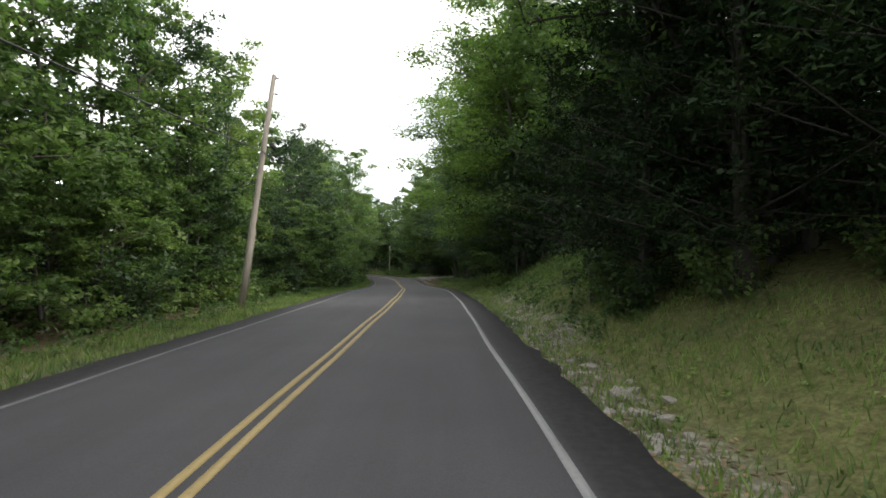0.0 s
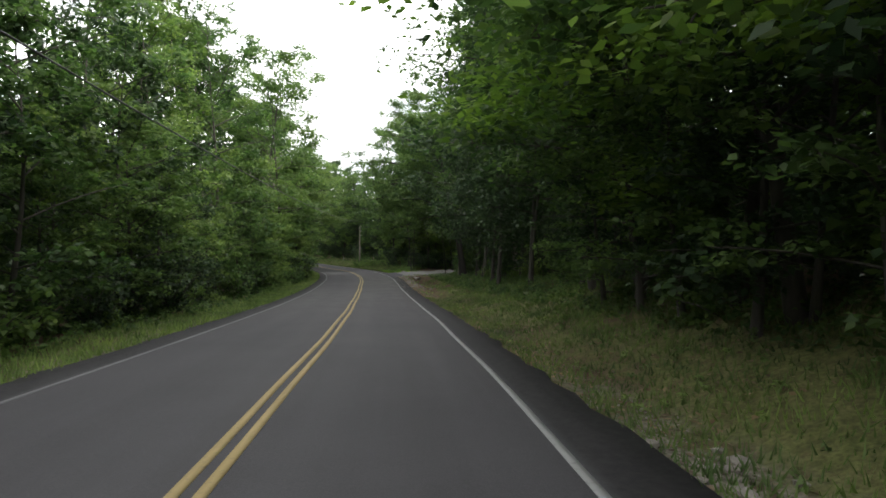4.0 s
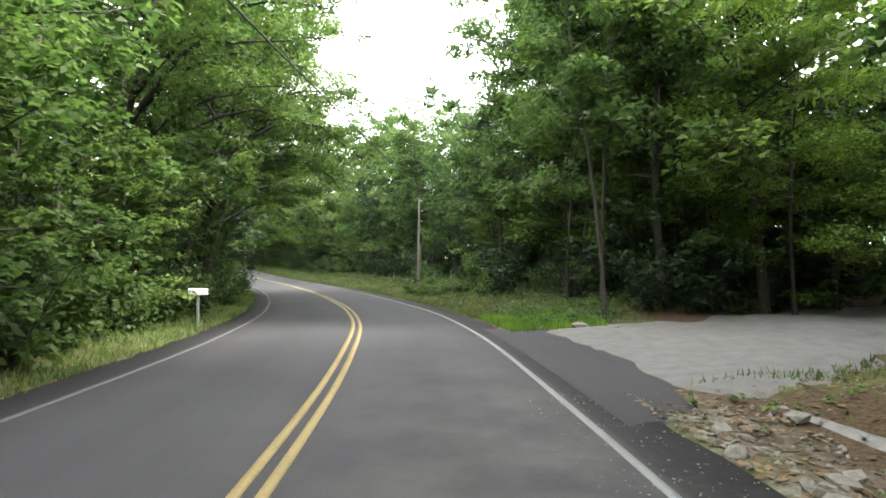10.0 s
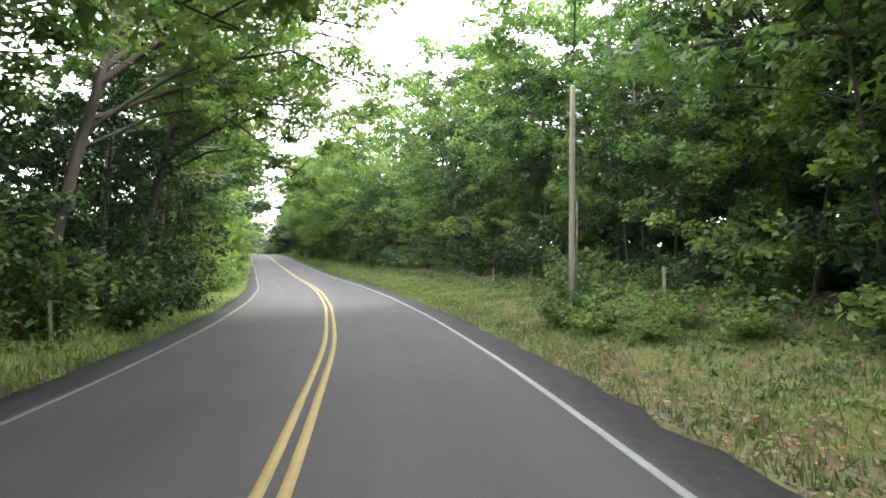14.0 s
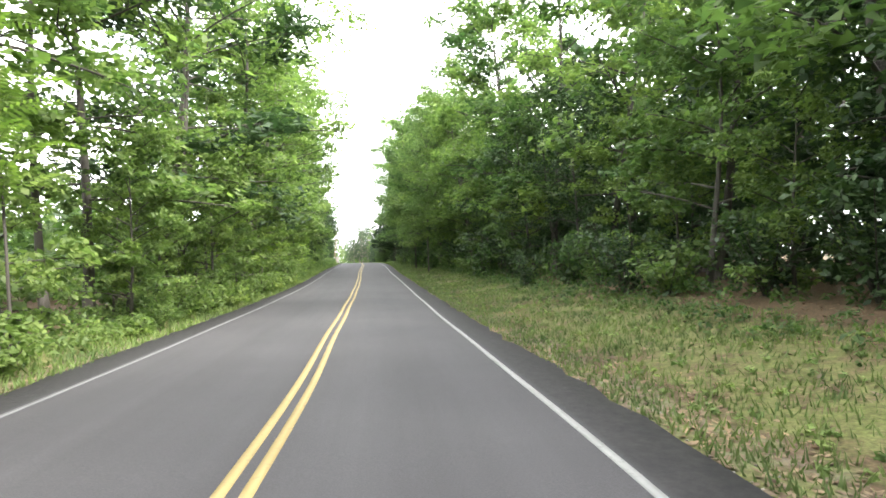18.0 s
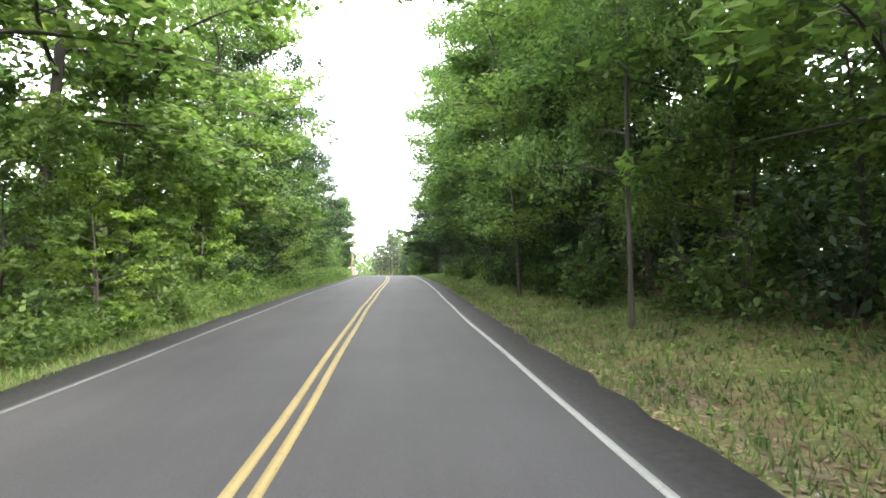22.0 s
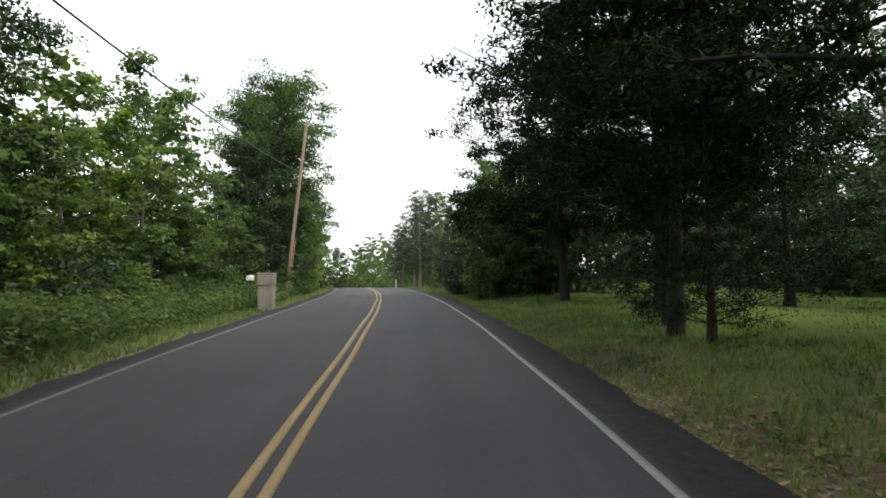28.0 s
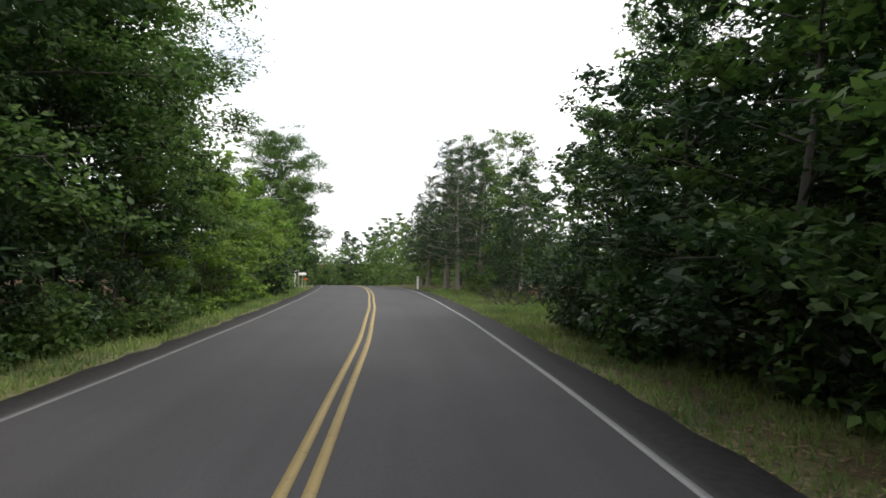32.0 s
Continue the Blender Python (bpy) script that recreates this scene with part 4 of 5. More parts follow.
    for s in np.arange(352, 388, 7.0):
        for l in (-16, -10.0, -4.0, 4.0, 10.0, 16.0):
            if s > 366 or abs(l) > 6:
                plant(DEEP[RNG.integers(2)], s, l + RNG.uniform(-2, 2), 0.65, group="forest trees")


def far_woods(name, label, side, n):
    """The depth of the forest behind the trees that stand singly, its shade put into the leaf colour."""
    s = RNG.uniform(-60, 380, n)
    front = np.interp(s, [a for a, _ in (FRONT_LEFT if side < 0 else FRONT_RIGHT)], [b for _, b in (FRONT_LEFT if side < 0 else FRONT_RIGHT)])
    l = side * (front + RNG.uniform(13, 34, n))
    tall = np.interp(s, [a for a, _ in SIZE_LEFT], [b for _, b in SIZE_LEFT])
    h = RNG.random(n) ** 1.5 * 13 * tall * np.where((side < 0) & (s > 125) & (s < 235), 0.4, 1.0)
    h = h * np.where((side > 0) & (s > 14) & (s < 44), 0.5, 1.0)
    k = ~((side > 0) & (s > 236) & (s < 292) & (l < 34)) & ~((side > 0) & (np.abs(s - 93.8 - 0.3 * l) < 3.5) & (l < 18))
    c = place(s, l, rise(s, l) + h)[k]
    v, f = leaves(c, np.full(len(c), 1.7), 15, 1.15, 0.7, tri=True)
    tagged(new(name, mesh_of(name, v, f, LEAF_DARK_SHADED)), label, "woods", kind="stuff")


forest()
far_woods("far_woods", "dense leafy depth of the forest, coloured dark for shade", -1, 3000)
far_woods("far_woods", "dense depth of the forest, coloured dark for shade", 1, 3400)
s = RNG.uniform(128, 222, 900)
l = -RNG.uniform(10.5, 17, 900)
v, f = leaves(place(s, l, rise(s, l) + RNG.random(900) ** 1.3 * 4.5), np.full(900, 1.2), 22, 0.6, 0.7, tri=True)
tagged(new("thicket", mesh_of("thicket", v, f, LEAF_MID)), "dense low thicket behind the roadside trees", "woods", kind="stuff")
s = RNG.uniform(196, 226, 520)
l = -RNG.uniform(11.5, 17, 520)
v, f = leaves(place(s, l, rise(s, l) + RNG.random(520) * 9.5), np.full(520, 1.2), 22, 0.5, 0.7, tri=True)
tagged(new("thicket", mesh_of("thicket", v, f, LEAF_MID)), "leafy trees behind the verge", "woods", kind="stuff")
s = RNG.uniform(232, 300, 1500)
l = RNG.uniform(27, 44, 1500)
v, f = leaves(place(s, l, rise(s, l) + RNG.random(1500) ** 1.1 * 9), np.full(1500, 1.6), 24, 0.8, 0.7, tri=True)
tagged(new("thicket", mesh_of("thicket", v, f, LEAF_DARK_SHADED)), "dense woods beyond the lawn, leaves coloured dark for shade", "woods", kind="stuff")
s = RNG.uniform(322, 400, 1300)
l = RNG.uniform(-26, 30, 1300)
k = (np.abs(l) > 5.2) | (s > 372)
v, f = leaves(place(s, l, rise(s, l) + RNG.random(1300) ** 1.2 * 5.5)[k], np.full(int(k.sum()), 1.3), 20, 0.65, 0.7, tri=True)
tagged(new("thicket", mesh_of("thicket", v, f, LEAF_MID)), "leafy trees and undergrowth where the road bends away", "woods", kind="stuff")
s = RNG.uniform(352, 392, 600)
l = RNG.uniform(-18, 12, 600)
k = (np.abs(l) > 5.2) | (s > 366)
v, f = leaves(place(s, l, rise(s, l) + RNG.random(600) * 7.5)[k], np.full(int(k.sum()), 1.3), 22, 0.65, 0.7, tri=True)
tagged(new("thicket", mesh_of("thicket", v, f, LEAF_MID)), "leafy trees closing the road's far end", "woods", kind="stuff")
# the next thickets have their shade painted in by the dark leaf colour
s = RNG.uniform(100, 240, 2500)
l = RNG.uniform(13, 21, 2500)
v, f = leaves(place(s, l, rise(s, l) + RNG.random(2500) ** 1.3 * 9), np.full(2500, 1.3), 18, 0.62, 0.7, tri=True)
tagged(new("thicket", mesh_of("thicket", v, f, LEAF_DARK_SHADED)), "undergrowth inside the forest, leaves coloured dark for shade", "woods", kind="stuff")
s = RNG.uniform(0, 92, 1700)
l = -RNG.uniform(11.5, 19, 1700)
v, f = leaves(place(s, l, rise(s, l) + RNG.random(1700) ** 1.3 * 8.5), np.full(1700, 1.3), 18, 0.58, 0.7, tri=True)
tagged(new("thicket", mesh_of("thicket", v, f, LEAF_DARK_SHADED)), "undergrowth behind the forest edge, leaves coloured dark for shade", "woods", kind="stuff")
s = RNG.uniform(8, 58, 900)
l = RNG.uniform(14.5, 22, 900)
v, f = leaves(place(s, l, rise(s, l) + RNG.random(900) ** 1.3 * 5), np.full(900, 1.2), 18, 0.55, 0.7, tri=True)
tagged(new("thicket", mesh_of("thicket", v, f, LEAF_DARK_SHADED)), "undergrowth behind the grass bank, leaves coloured dark for shade", "woods", kind="stuff")
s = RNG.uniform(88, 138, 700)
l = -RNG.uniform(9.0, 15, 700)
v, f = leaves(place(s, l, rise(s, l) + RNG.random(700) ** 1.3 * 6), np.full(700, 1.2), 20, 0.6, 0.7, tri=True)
tagged(new("thicket", mesh_of("thicket", v, f, LEAF_DARK_SHADED)), "undergrowth below the arching trees, leaves coloured dark for shade", "woods", kind="stuff")
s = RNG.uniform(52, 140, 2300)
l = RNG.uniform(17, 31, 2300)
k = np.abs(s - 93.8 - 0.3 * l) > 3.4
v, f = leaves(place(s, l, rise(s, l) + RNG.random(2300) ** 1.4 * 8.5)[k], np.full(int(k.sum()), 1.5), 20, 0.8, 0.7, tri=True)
tagged(new("thicket", mesh_of("thicket", v, f, LEAF_DARK_SHADED)), "dense thicket inside the forest, leaves coloured dark for shade", "woods", kind="stuff")
for s in np.arange(236, 300, 5.0):
    plant(DEEP[RNG.integers(2)], s, RNG.uniform(26, 33), 0.6, group="woods beyond the lawn")

for s, l, k in ((100, 12, 1.05), (103.5, 14.5, 1.1), (107, 11.5, 1.05), (105, 19, 1.15), (110.5, 15, 1.1), (101, 24, 1.2), (108, 24, 1.2), (114, 19, 1.15), (118, 15, 1.1), (90.5, 15.5, 1.0), (87, 13.5, 1.1), (92.5, 22, 1.15), (113, 26, 1.2), (122, 21, 1.1)):
    plant((THIN[0] if int(s) % 2 else TALL[1]) if l < 20 else DEEP[0], s, l, k if s < 117 else k * 0.62, group="forest trees", wide=1.15)

# trees that lean over the road: s, l, size, turn towards the road
for s, l, k, toward in ((113.5, -9.0, 1.1, 1), (12, 9.5, 1.1, -1)):
    plant(ARCH, s, l, k, heading(s) + (0 if toward > 0 else 180) + RNG.uniform(-20, 20), "trees arching over the road")
for s, l, k in ((99.6, 6.8, 0.95), (101.4, 7.6, 1.05), (102.6, 9.5, 1.0), (104.5, 7.9, 0.9), (88.6, 8.2, 0.8), (60, 8.2, 1.1), (72, 9.5, 1.0), (53, 8.0, 1.05), (66, 11, 1.1), (78, 12, 1.1),
                (114, -6.3, 1.0), (109, -6.9, 0.9), (119, -7.2, 1.1), (81, 9.5, 1.1), (70, 10.5, 1.1), (75, 12, 1.1), (84, 12.5, 1.0), (58, 12, 1.1)):
    plant(SPIRE, s, l, k, group="slender trees beside the road")
# shade under the forest edge painted by picking the dark-leaved tree
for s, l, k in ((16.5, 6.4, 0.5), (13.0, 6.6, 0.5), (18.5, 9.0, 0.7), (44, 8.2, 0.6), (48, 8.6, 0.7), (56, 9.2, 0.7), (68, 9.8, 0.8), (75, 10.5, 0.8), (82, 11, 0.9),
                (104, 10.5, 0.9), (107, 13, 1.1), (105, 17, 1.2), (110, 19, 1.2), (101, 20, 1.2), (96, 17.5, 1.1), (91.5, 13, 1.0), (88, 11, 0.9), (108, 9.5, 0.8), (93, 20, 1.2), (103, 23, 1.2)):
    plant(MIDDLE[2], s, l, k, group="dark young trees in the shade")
for s, l, k, kind in ((152.8, -7.0, 0.95, 0), (143.0, -6.4, 0.9, 0), (161, -6.6, 1.05, 0), (167, -6.4, 1.05, 0), (178, -6.6, 1.05, 0), (184, -7.0, 1.05, 0), (193, -7.4, 1.05, 0), (171.4, -6.6, 1.0, 0), (189.6, -9.5, 1.0, 0)):
    plant((THIN[0], MIDDLE[1])[kind], s, l, k, group="pale trees beside the road")
plant(SPIRE, 198.3, 5.9, 1.15, heading(198.3) + 160, group="slender trees beside the road", wide=1.15, label="grey-trunked tree with ivy standing near the road")
plant(FULL[0], 187.8, 6.1, 0.95, heading(187.8) + 40, group="full trees close to the road", wide=0.66)
plant(SPIRE, 65.5, 11.4, 1.3, group="slender trees beside the road", wide=1.3)
for s, l, k, w, kind in ((34.0, 7.4, 1.0, 1.75, 1), (42.0, 7.2, 0.95, 1.7, 4), (47.5, 7.4, 0.95, 1.4, 0), (38.5, 8.2, 1.0, 1.5, 4), (44, 7.6, 1.05, 1.35, 0), (52, 8.0, 1.05, 1.25, 0), (60, 8.2, 1.05, 1.2, 3), (66, 8.0, 1.0, 1.25, 3), (70.5, 8.6, 1.05, 1.15, 3),
                         (206, -7.6, 1.0, 1.2, 0), (211.5, -8.2, 1.0, 1.2, 3), (229.5, -8.2, 1.0, 1.15, 3), (238, -8.6, 0.8, 1.15, 3),
                         (268.4, -6.4, 0.74, 1.25, 0), (272.0, -6.3, 0.74, 1.3, 0), (271.0, -7.6, 0.76, 1.1, 3), (274.0, -8.2, 0.7, 1.3, 0), (275.8, -6.6, 0.66, 1.2, 0), (277.0, -9.2, 0.7, 1.2, 3), (304.5, -6.2, 0.68, 1.25, 0), (307, -7.2, 0.7, 1.25, 0), (247.8, -9.8, 0.78, 1.15, 3), (245.0, -9.2, 0.72, 1.1, 0), (311, -8.0, 0.6, 1.0, 3),
                         (201.5, 8.6, 1.05, 1.2, 0), (213, 8.4, 1.05, 1.2, 1), (223, 8.2, 1.0, 1.2, 0), (232, 8.0, 0.95, 1.25, 3)):
    plant(FULL[(0, 1, 0, 2, 3)[kind]], s, l, k, group="full trees close to the road", wide=w * 0.92)
for s in np.arange(2, 104, 2.3):
    plant(MIDDLE[(0, 0, 1, 2 if s < 50 else 1)[RNG.integers(4)]], s, -(lerp(s, FRONT_LEFT) + RNG.uniform(-0.3, 0.8)), RNG.uniform(0.5, 0.95), group="young trees under the forest edge", wide=1.2)
for s in np.arange(274.5, 299, 1.9):
    plant(HEDGE, s, -5.6 + RNG.uniform(-0.3, 0.3), RNG.uniform(0.78, 1.0) * (1.0 if s < 288 else 0.85), group="hedge of young trees along the road")
# sunny gap painted with the bright leaf tone
for s, l, k in ((141.5, -5.8, 0.5), (143.6, -5.7, 0.45), (145.5, -5.9, 0.45), (139.5, -6.2, 0.5)):
    plant(HEDGE, s, l, k, group="bright young trees in a sunny gap", label="yellow-green young tree beside the road, sunlit by leaf colour")
# front light on these trees is painted by brighter leaves
for s in np.arange(246, 262.5, 1.9):
    plant(HEDGE if RNG.random() < 0.45 else MIDDLE[1 if RNG.random() < 0.6 else 0], s, -RNG.uniform(7.4, 10.4), RNG.uniform(0.85, 1.15), group="young trees under the forest edge", wide=1.15)
# sunlight on this row is put into the lighter leaf colours
for s in np.arange(154.5, 200, 2.5):
    plant(MIDDLE[1] if RNG.random() < 0.45 else HEDGE, s, -RNG.uniform(5.7, 6.3), RNG.uniform(0.6, 0.9), group="young trees under the forest edge", label="light green young tree beside the road, sunlit by leaf colour")
for s, l in ((20, 12.6), (22.5, 12.0), (25, 11.8), (27, 11.4), (23.5, 14.5), (19.5, 15)):
    plant(MIDDLE[0], s, l, RNG.uniform(0.6, 0.9), group="young trees on the bank", wide=1.2)
for s in np.arange(200, 246, 2.3):
    plant(MIDDLE[1 if RNG.random() < 0.7 else 0], s, -RNG.uniform(7.2, 8.8), RNG.uniform(0.55, 0.9), group="young trees under the forest edge")
for s in np.arange(306, 352, 3.2):
    for l in (-6.2, -9.5):
        plant(MIDDLE[RNG.integers(3)], s + RNG.uniform(-1, 1), l + RNG.uniform(-0.6, 0.6), RNG.uniform(0.75, 1.0), group="low trees at the road's bend")
# dark leaf colour here and below stands in for shade
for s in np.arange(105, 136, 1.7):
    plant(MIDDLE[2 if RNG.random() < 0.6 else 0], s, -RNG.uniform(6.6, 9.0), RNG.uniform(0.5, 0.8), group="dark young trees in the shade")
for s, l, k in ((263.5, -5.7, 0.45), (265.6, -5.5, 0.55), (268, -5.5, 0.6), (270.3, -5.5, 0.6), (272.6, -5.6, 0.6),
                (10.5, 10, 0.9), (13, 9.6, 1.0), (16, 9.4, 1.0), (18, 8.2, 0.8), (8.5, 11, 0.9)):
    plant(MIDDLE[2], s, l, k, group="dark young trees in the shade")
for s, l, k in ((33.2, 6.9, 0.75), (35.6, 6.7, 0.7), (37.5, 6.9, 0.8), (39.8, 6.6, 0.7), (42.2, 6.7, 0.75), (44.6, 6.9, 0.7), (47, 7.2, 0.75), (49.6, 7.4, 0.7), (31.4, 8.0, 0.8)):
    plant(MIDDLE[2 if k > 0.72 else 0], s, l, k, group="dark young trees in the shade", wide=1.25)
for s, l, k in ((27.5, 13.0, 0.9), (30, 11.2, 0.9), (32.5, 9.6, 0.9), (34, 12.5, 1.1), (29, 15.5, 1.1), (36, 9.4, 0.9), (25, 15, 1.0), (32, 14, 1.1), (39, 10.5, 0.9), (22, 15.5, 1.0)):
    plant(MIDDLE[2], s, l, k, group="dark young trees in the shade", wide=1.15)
for s, l, k in ((33, 11.0, 0.85), (37, 12.5, 1.05), (9, 12.5, 1.0), (14, 13, 1.05), (18, 15.5, 1.0), (11.5, 9.5, 1.0)):
    plant(TALL[3 if s < 20 else 1 if l < 14 else 0], s, l, k, group="forest edge trees")
for s, l, k in ((196.5, 8.2, 0.8), (199.5, 7.6, 0.6), (202.5, 7.4, 0.8), (205, 8.0, 0.9)):
    plant(MIDDLE[2], s, l, k, group="dark young trees in the shade")
for s in np.arange(196, 256, 1.9):
    plant(BUSH[1 if RNG.random() < 0.7 else 0], s, -RNG.uniform(5.7, 8.2), RNG.uniform(0.5, 0.75), group="low shrubs on the verge", wide=1.3)
for s in np.arange(258.4, 267.5, 0.95):
    plant(BUSH[1 if RNG.random() < 0.6 else 0], s, -RNG.uniform(4.85, 5.5), RNG.uniform(0.42, 0.62), group="low shrubs on the verge", wide=1.2)
for s in np.arange(257.5, 269, 1.3):
    plant(MIDDLE[1 if RNG.random() < 0.6 else 0], s, -RNG.uniform(6.6, 8.4), RNG.uniform(0.45, 0.6), group="young trees under the forest edge", wide=1.2)
for s in np.arange(262.4, 274, 1.15):
    plant(BUSH[2 if RNG.random() < 0.6 else 0], s, RNG.uniform(4.9, 6.2), RNG.uniform(0.7, 1.0), group="shrubs below the bushy trees")
for s, l, k in ((100.5, 11.0, 0.75), (102.2, 12.2, 0.85), (99.8, 14.2, 0.85), (98.8, 18.6, 1.0), (104, 9.4, 0.6), (103, 11, 0.7), (100.2, 20.0, 1.15), (98.0, 21.5, 1.2),
                (102.5, 18.5, 1.15), (104.5, 14, 1.0), (95.5, 22.5, 1.2), (101.5, 16.2, 1.0)):
    plant(MIDDLE[1 if int(s * 10) % 3 else 0], s, l, k, group="young trees under the forest edge", wide=1.3)
# backlit glow beside the driveway, painted as yellow-green leaf colour
for s, l, k in ((99.5, 12.5, 0.62), (104.5, 11.5, 0.7), (109, 10.5, 0.75), (91, 16.5, 0.9), (86, 15, 0.95), (81, 14, 0.95), (76, 13.5, 0.95)):
    plant(FULL[3 if k < 0.93 else 1], s, l, k, group="sunlit trees beside the driveway", wide=1.1)
for s, l in ((100.6, 8.6), (101.8, 9.6), (99.9, 9.8), (103.4, 8.8), (100.4, 12.4), (105.0, 8.4)):
    plant(BUSH[2], s, l, RNG.uniform(0.6, 0.95), group="shrubs below the forest edge", wide=1.2)
for s, l, k, kind in ((114.2, 9.4, 1.1, 0), (110.2, 9.8, 1.1, 0), (106.4, 10.4, 1.1, 0), (112.5, 13.0, 1.15, 1), (109, 14.5, 1.1, 3), (116, 13.5, 1.0, 3)):
    plant(TALL[kind], s, l, k, group="forest edge trees")
for s, l, k in ((8, -11.2, 1.05), (12.8, -12.2, 1.1), (17.6, -11.4, 1.02), (22.6, -11.6, 0.92), (5, -13.5, 1.1), (15.5, -14, 1.1)):
    plant(TALL[0], s, l, k, group="forest edge trees")
for s, l in ((119, 11.5), (122.5, 13), (126, 12), (129.5, 13.5), (133, 12), (136.5, 13), (140, 12), (121, 17), (127, 17), (133, 17)):
    plant(TALL[3 if RNG.random() < 0.5 else 0], s, l, RNG.uniform(0.64, 0.74) * (1 if s < 134 else 1.25), group="forest edge trees", wide=1.25)
for s, l, k in ((118.2, 5.7, 0.6), (119.0, 6.5, 0.7), (119.5, 5.5, 0.5), (120.6, 7.2, 0.8), (117.6, 7.0, 0.7), (121.8, 6.8, 0.7), (116.8, 6.2, 0.5), (123.4, 7.4, 0.7), (115.4, 7.2, 0.6)):
    plant(BUSH[0 if s > 119 else 1], s, l, k, group="shrubs round the pole", wide=1.1)
bare_tree(148.6, -6.4, 10.5, 0.03, 0.27, 60, "old tree with a pale peeling trunk among young trees")
bare_tree(171.5, -6.3, 12.0, 0.2, 0.24, 0, "dead leaning tree with pale peeling bark")
plant(OAK, 241.5, 8.2, 1.0, heading(241.5) + 150)
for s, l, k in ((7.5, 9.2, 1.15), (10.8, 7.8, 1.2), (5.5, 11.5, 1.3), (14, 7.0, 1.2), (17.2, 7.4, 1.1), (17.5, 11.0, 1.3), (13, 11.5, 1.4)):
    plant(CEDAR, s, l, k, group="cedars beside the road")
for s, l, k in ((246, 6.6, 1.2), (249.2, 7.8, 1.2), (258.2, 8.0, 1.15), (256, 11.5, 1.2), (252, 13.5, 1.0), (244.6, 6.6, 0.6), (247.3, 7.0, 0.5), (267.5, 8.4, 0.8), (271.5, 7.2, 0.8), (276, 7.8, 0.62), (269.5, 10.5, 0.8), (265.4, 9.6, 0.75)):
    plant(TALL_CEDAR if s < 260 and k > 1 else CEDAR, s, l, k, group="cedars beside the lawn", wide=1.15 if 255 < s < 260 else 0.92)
for s, l, k in ((263.8, 5.7, 0.78), (266.4, 5.6, 0.8), (269.6, 5.7, 0.7), (272.5, 6.0, 0.62), (266.0, 7.6, 0.75), (284, 7.5, 0.45), (287.5, 7.0, 0.5), (291, 7.4, 0.5)):
    plant(MIDDLE[0 if 0.72 < k < 0.79 else 2], s, l, k, group="bushy trees beside the lawn", wide=1.3)
for s, l, k in ((265.5, 7.0, 0.95), (268.8, 7.4, 1.0), (272.5, 8.0, 0.9), (267, 9.4, 1.0), (270.6, 10.2, 1.0), (275, 9.2, 0.75), (273.2, 6.6, 0.7)):
    plant(MIDDLE[0 if l < 9 else 2], s, l, k, group="bushy trees beside the lawn", wide=1.2)
# shade among these bushes is painted in by the dark leaf colour
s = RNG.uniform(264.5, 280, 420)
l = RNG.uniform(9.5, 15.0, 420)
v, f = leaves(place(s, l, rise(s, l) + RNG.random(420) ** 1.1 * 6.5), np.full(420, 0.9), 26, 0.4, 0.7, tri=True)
tagged(new("thicket", mesh_of("thicket", v, f, LEAF_DARK_SHADED)), "dense bushes beyond the lawn, leaves coloured dark for shade", "woods", kind="stuff")
for s, l, k in ((242, 15.5, 0.6), (245.5, 17, 0.65), (249, 16.5, 0.6), (252.5, 18, 0.65), (247, 19, 0.7)):
    plant(MIDDLE[2], s, l, k, group="bushy trees beside the lawn", wide=1.3)
for s, l, k in ((269, 12.5, 0.8), (262, 18, 0.85), (276, 16, 0.8), (256, 21, 0.9), (283, 12, 0.7), (270, 22, 0.9), (250, 28, 0.9), (262, 27, 0.9), (284, 22, 0.8), (243, 30, 0.9)):
    plant(TALL[2 if l < 13 else 3], s, l, k, group="trees round the lawn")
for s, l, k in ((295, 7.0, 0.8), (298, 6.2, 0.85), (301, 7.4, 0.95), (305, 6.8, 1.05), (299, 11.0, 0.95), (308.5, 7.6, 1.0), (311, 6.4, 0.9), (317, 7.0, 0.8), (303, 9.5, 1.0), (314, 9, 0.9)):
    plant(PINE, s, l, k, group="pines beside the road")
for kind in (*TALL, *THIN, *FULL, *DEEP, *MIDDLE, *BUSH, HEDGE, CEDAR, TALL_CEDAR, PINE, ARCH, SPIRE, OAK):
    for o in (*kind.children_recursive, kind):
        bpy.data.objects.remove(o)
for s, l, h in ((147.2, -4.8, 6.0), (148.4, -5.2, 5.0), (146.0, -5.1, 4.2)):
    tagged(sumac(s, l, h, 30 * h, "bright young sumac with long feathered fronds"), group="young sumacs beside the road")
leaning_oak(86.4, 9.3, "thick dark oak leaning over the road beside a driveway", size=1.2, count=200)
# light leaf colour on these oaks stands in for haze and brightness
for s, l, turn, k in ((110.0, -6.6, 8, 0.95), (115.5, -6.8, -14, 1.05), (121.5, -6.6, 15, 1.0), (127.0, -6.2, 5, 1.0), (104.5, -8.0, -25, 0.95)):
    tagged(leaning_oak(s, l, "dark oak with crooked limbs arching over the road", -1, "arching_oak", turn, k, LEAF_LIGHT, 105), group="trees arching over the road")


# ---- grass, weeds and fallen leaves ----
def blades(name, label, s, l, low, high, width, material, lean=0.35, category="grass"):
    n = len(s)
    base = place(s, l, rise(s, l))
    a = RNG.uniform(0, 6.283, n)
    h = RNG.uniform(low, high, n)
    side = np.stack([np.cos(a), np.sin(a), np.zeros(n)], -1)
    tilt = RNG.normal(size=(n, 3)) * lean
    tilt[:, 2] = 1
    w = width * RNG.uniform(0.6, 1.3, n)[:, None]
    tip = base + tilt * h[:, None]
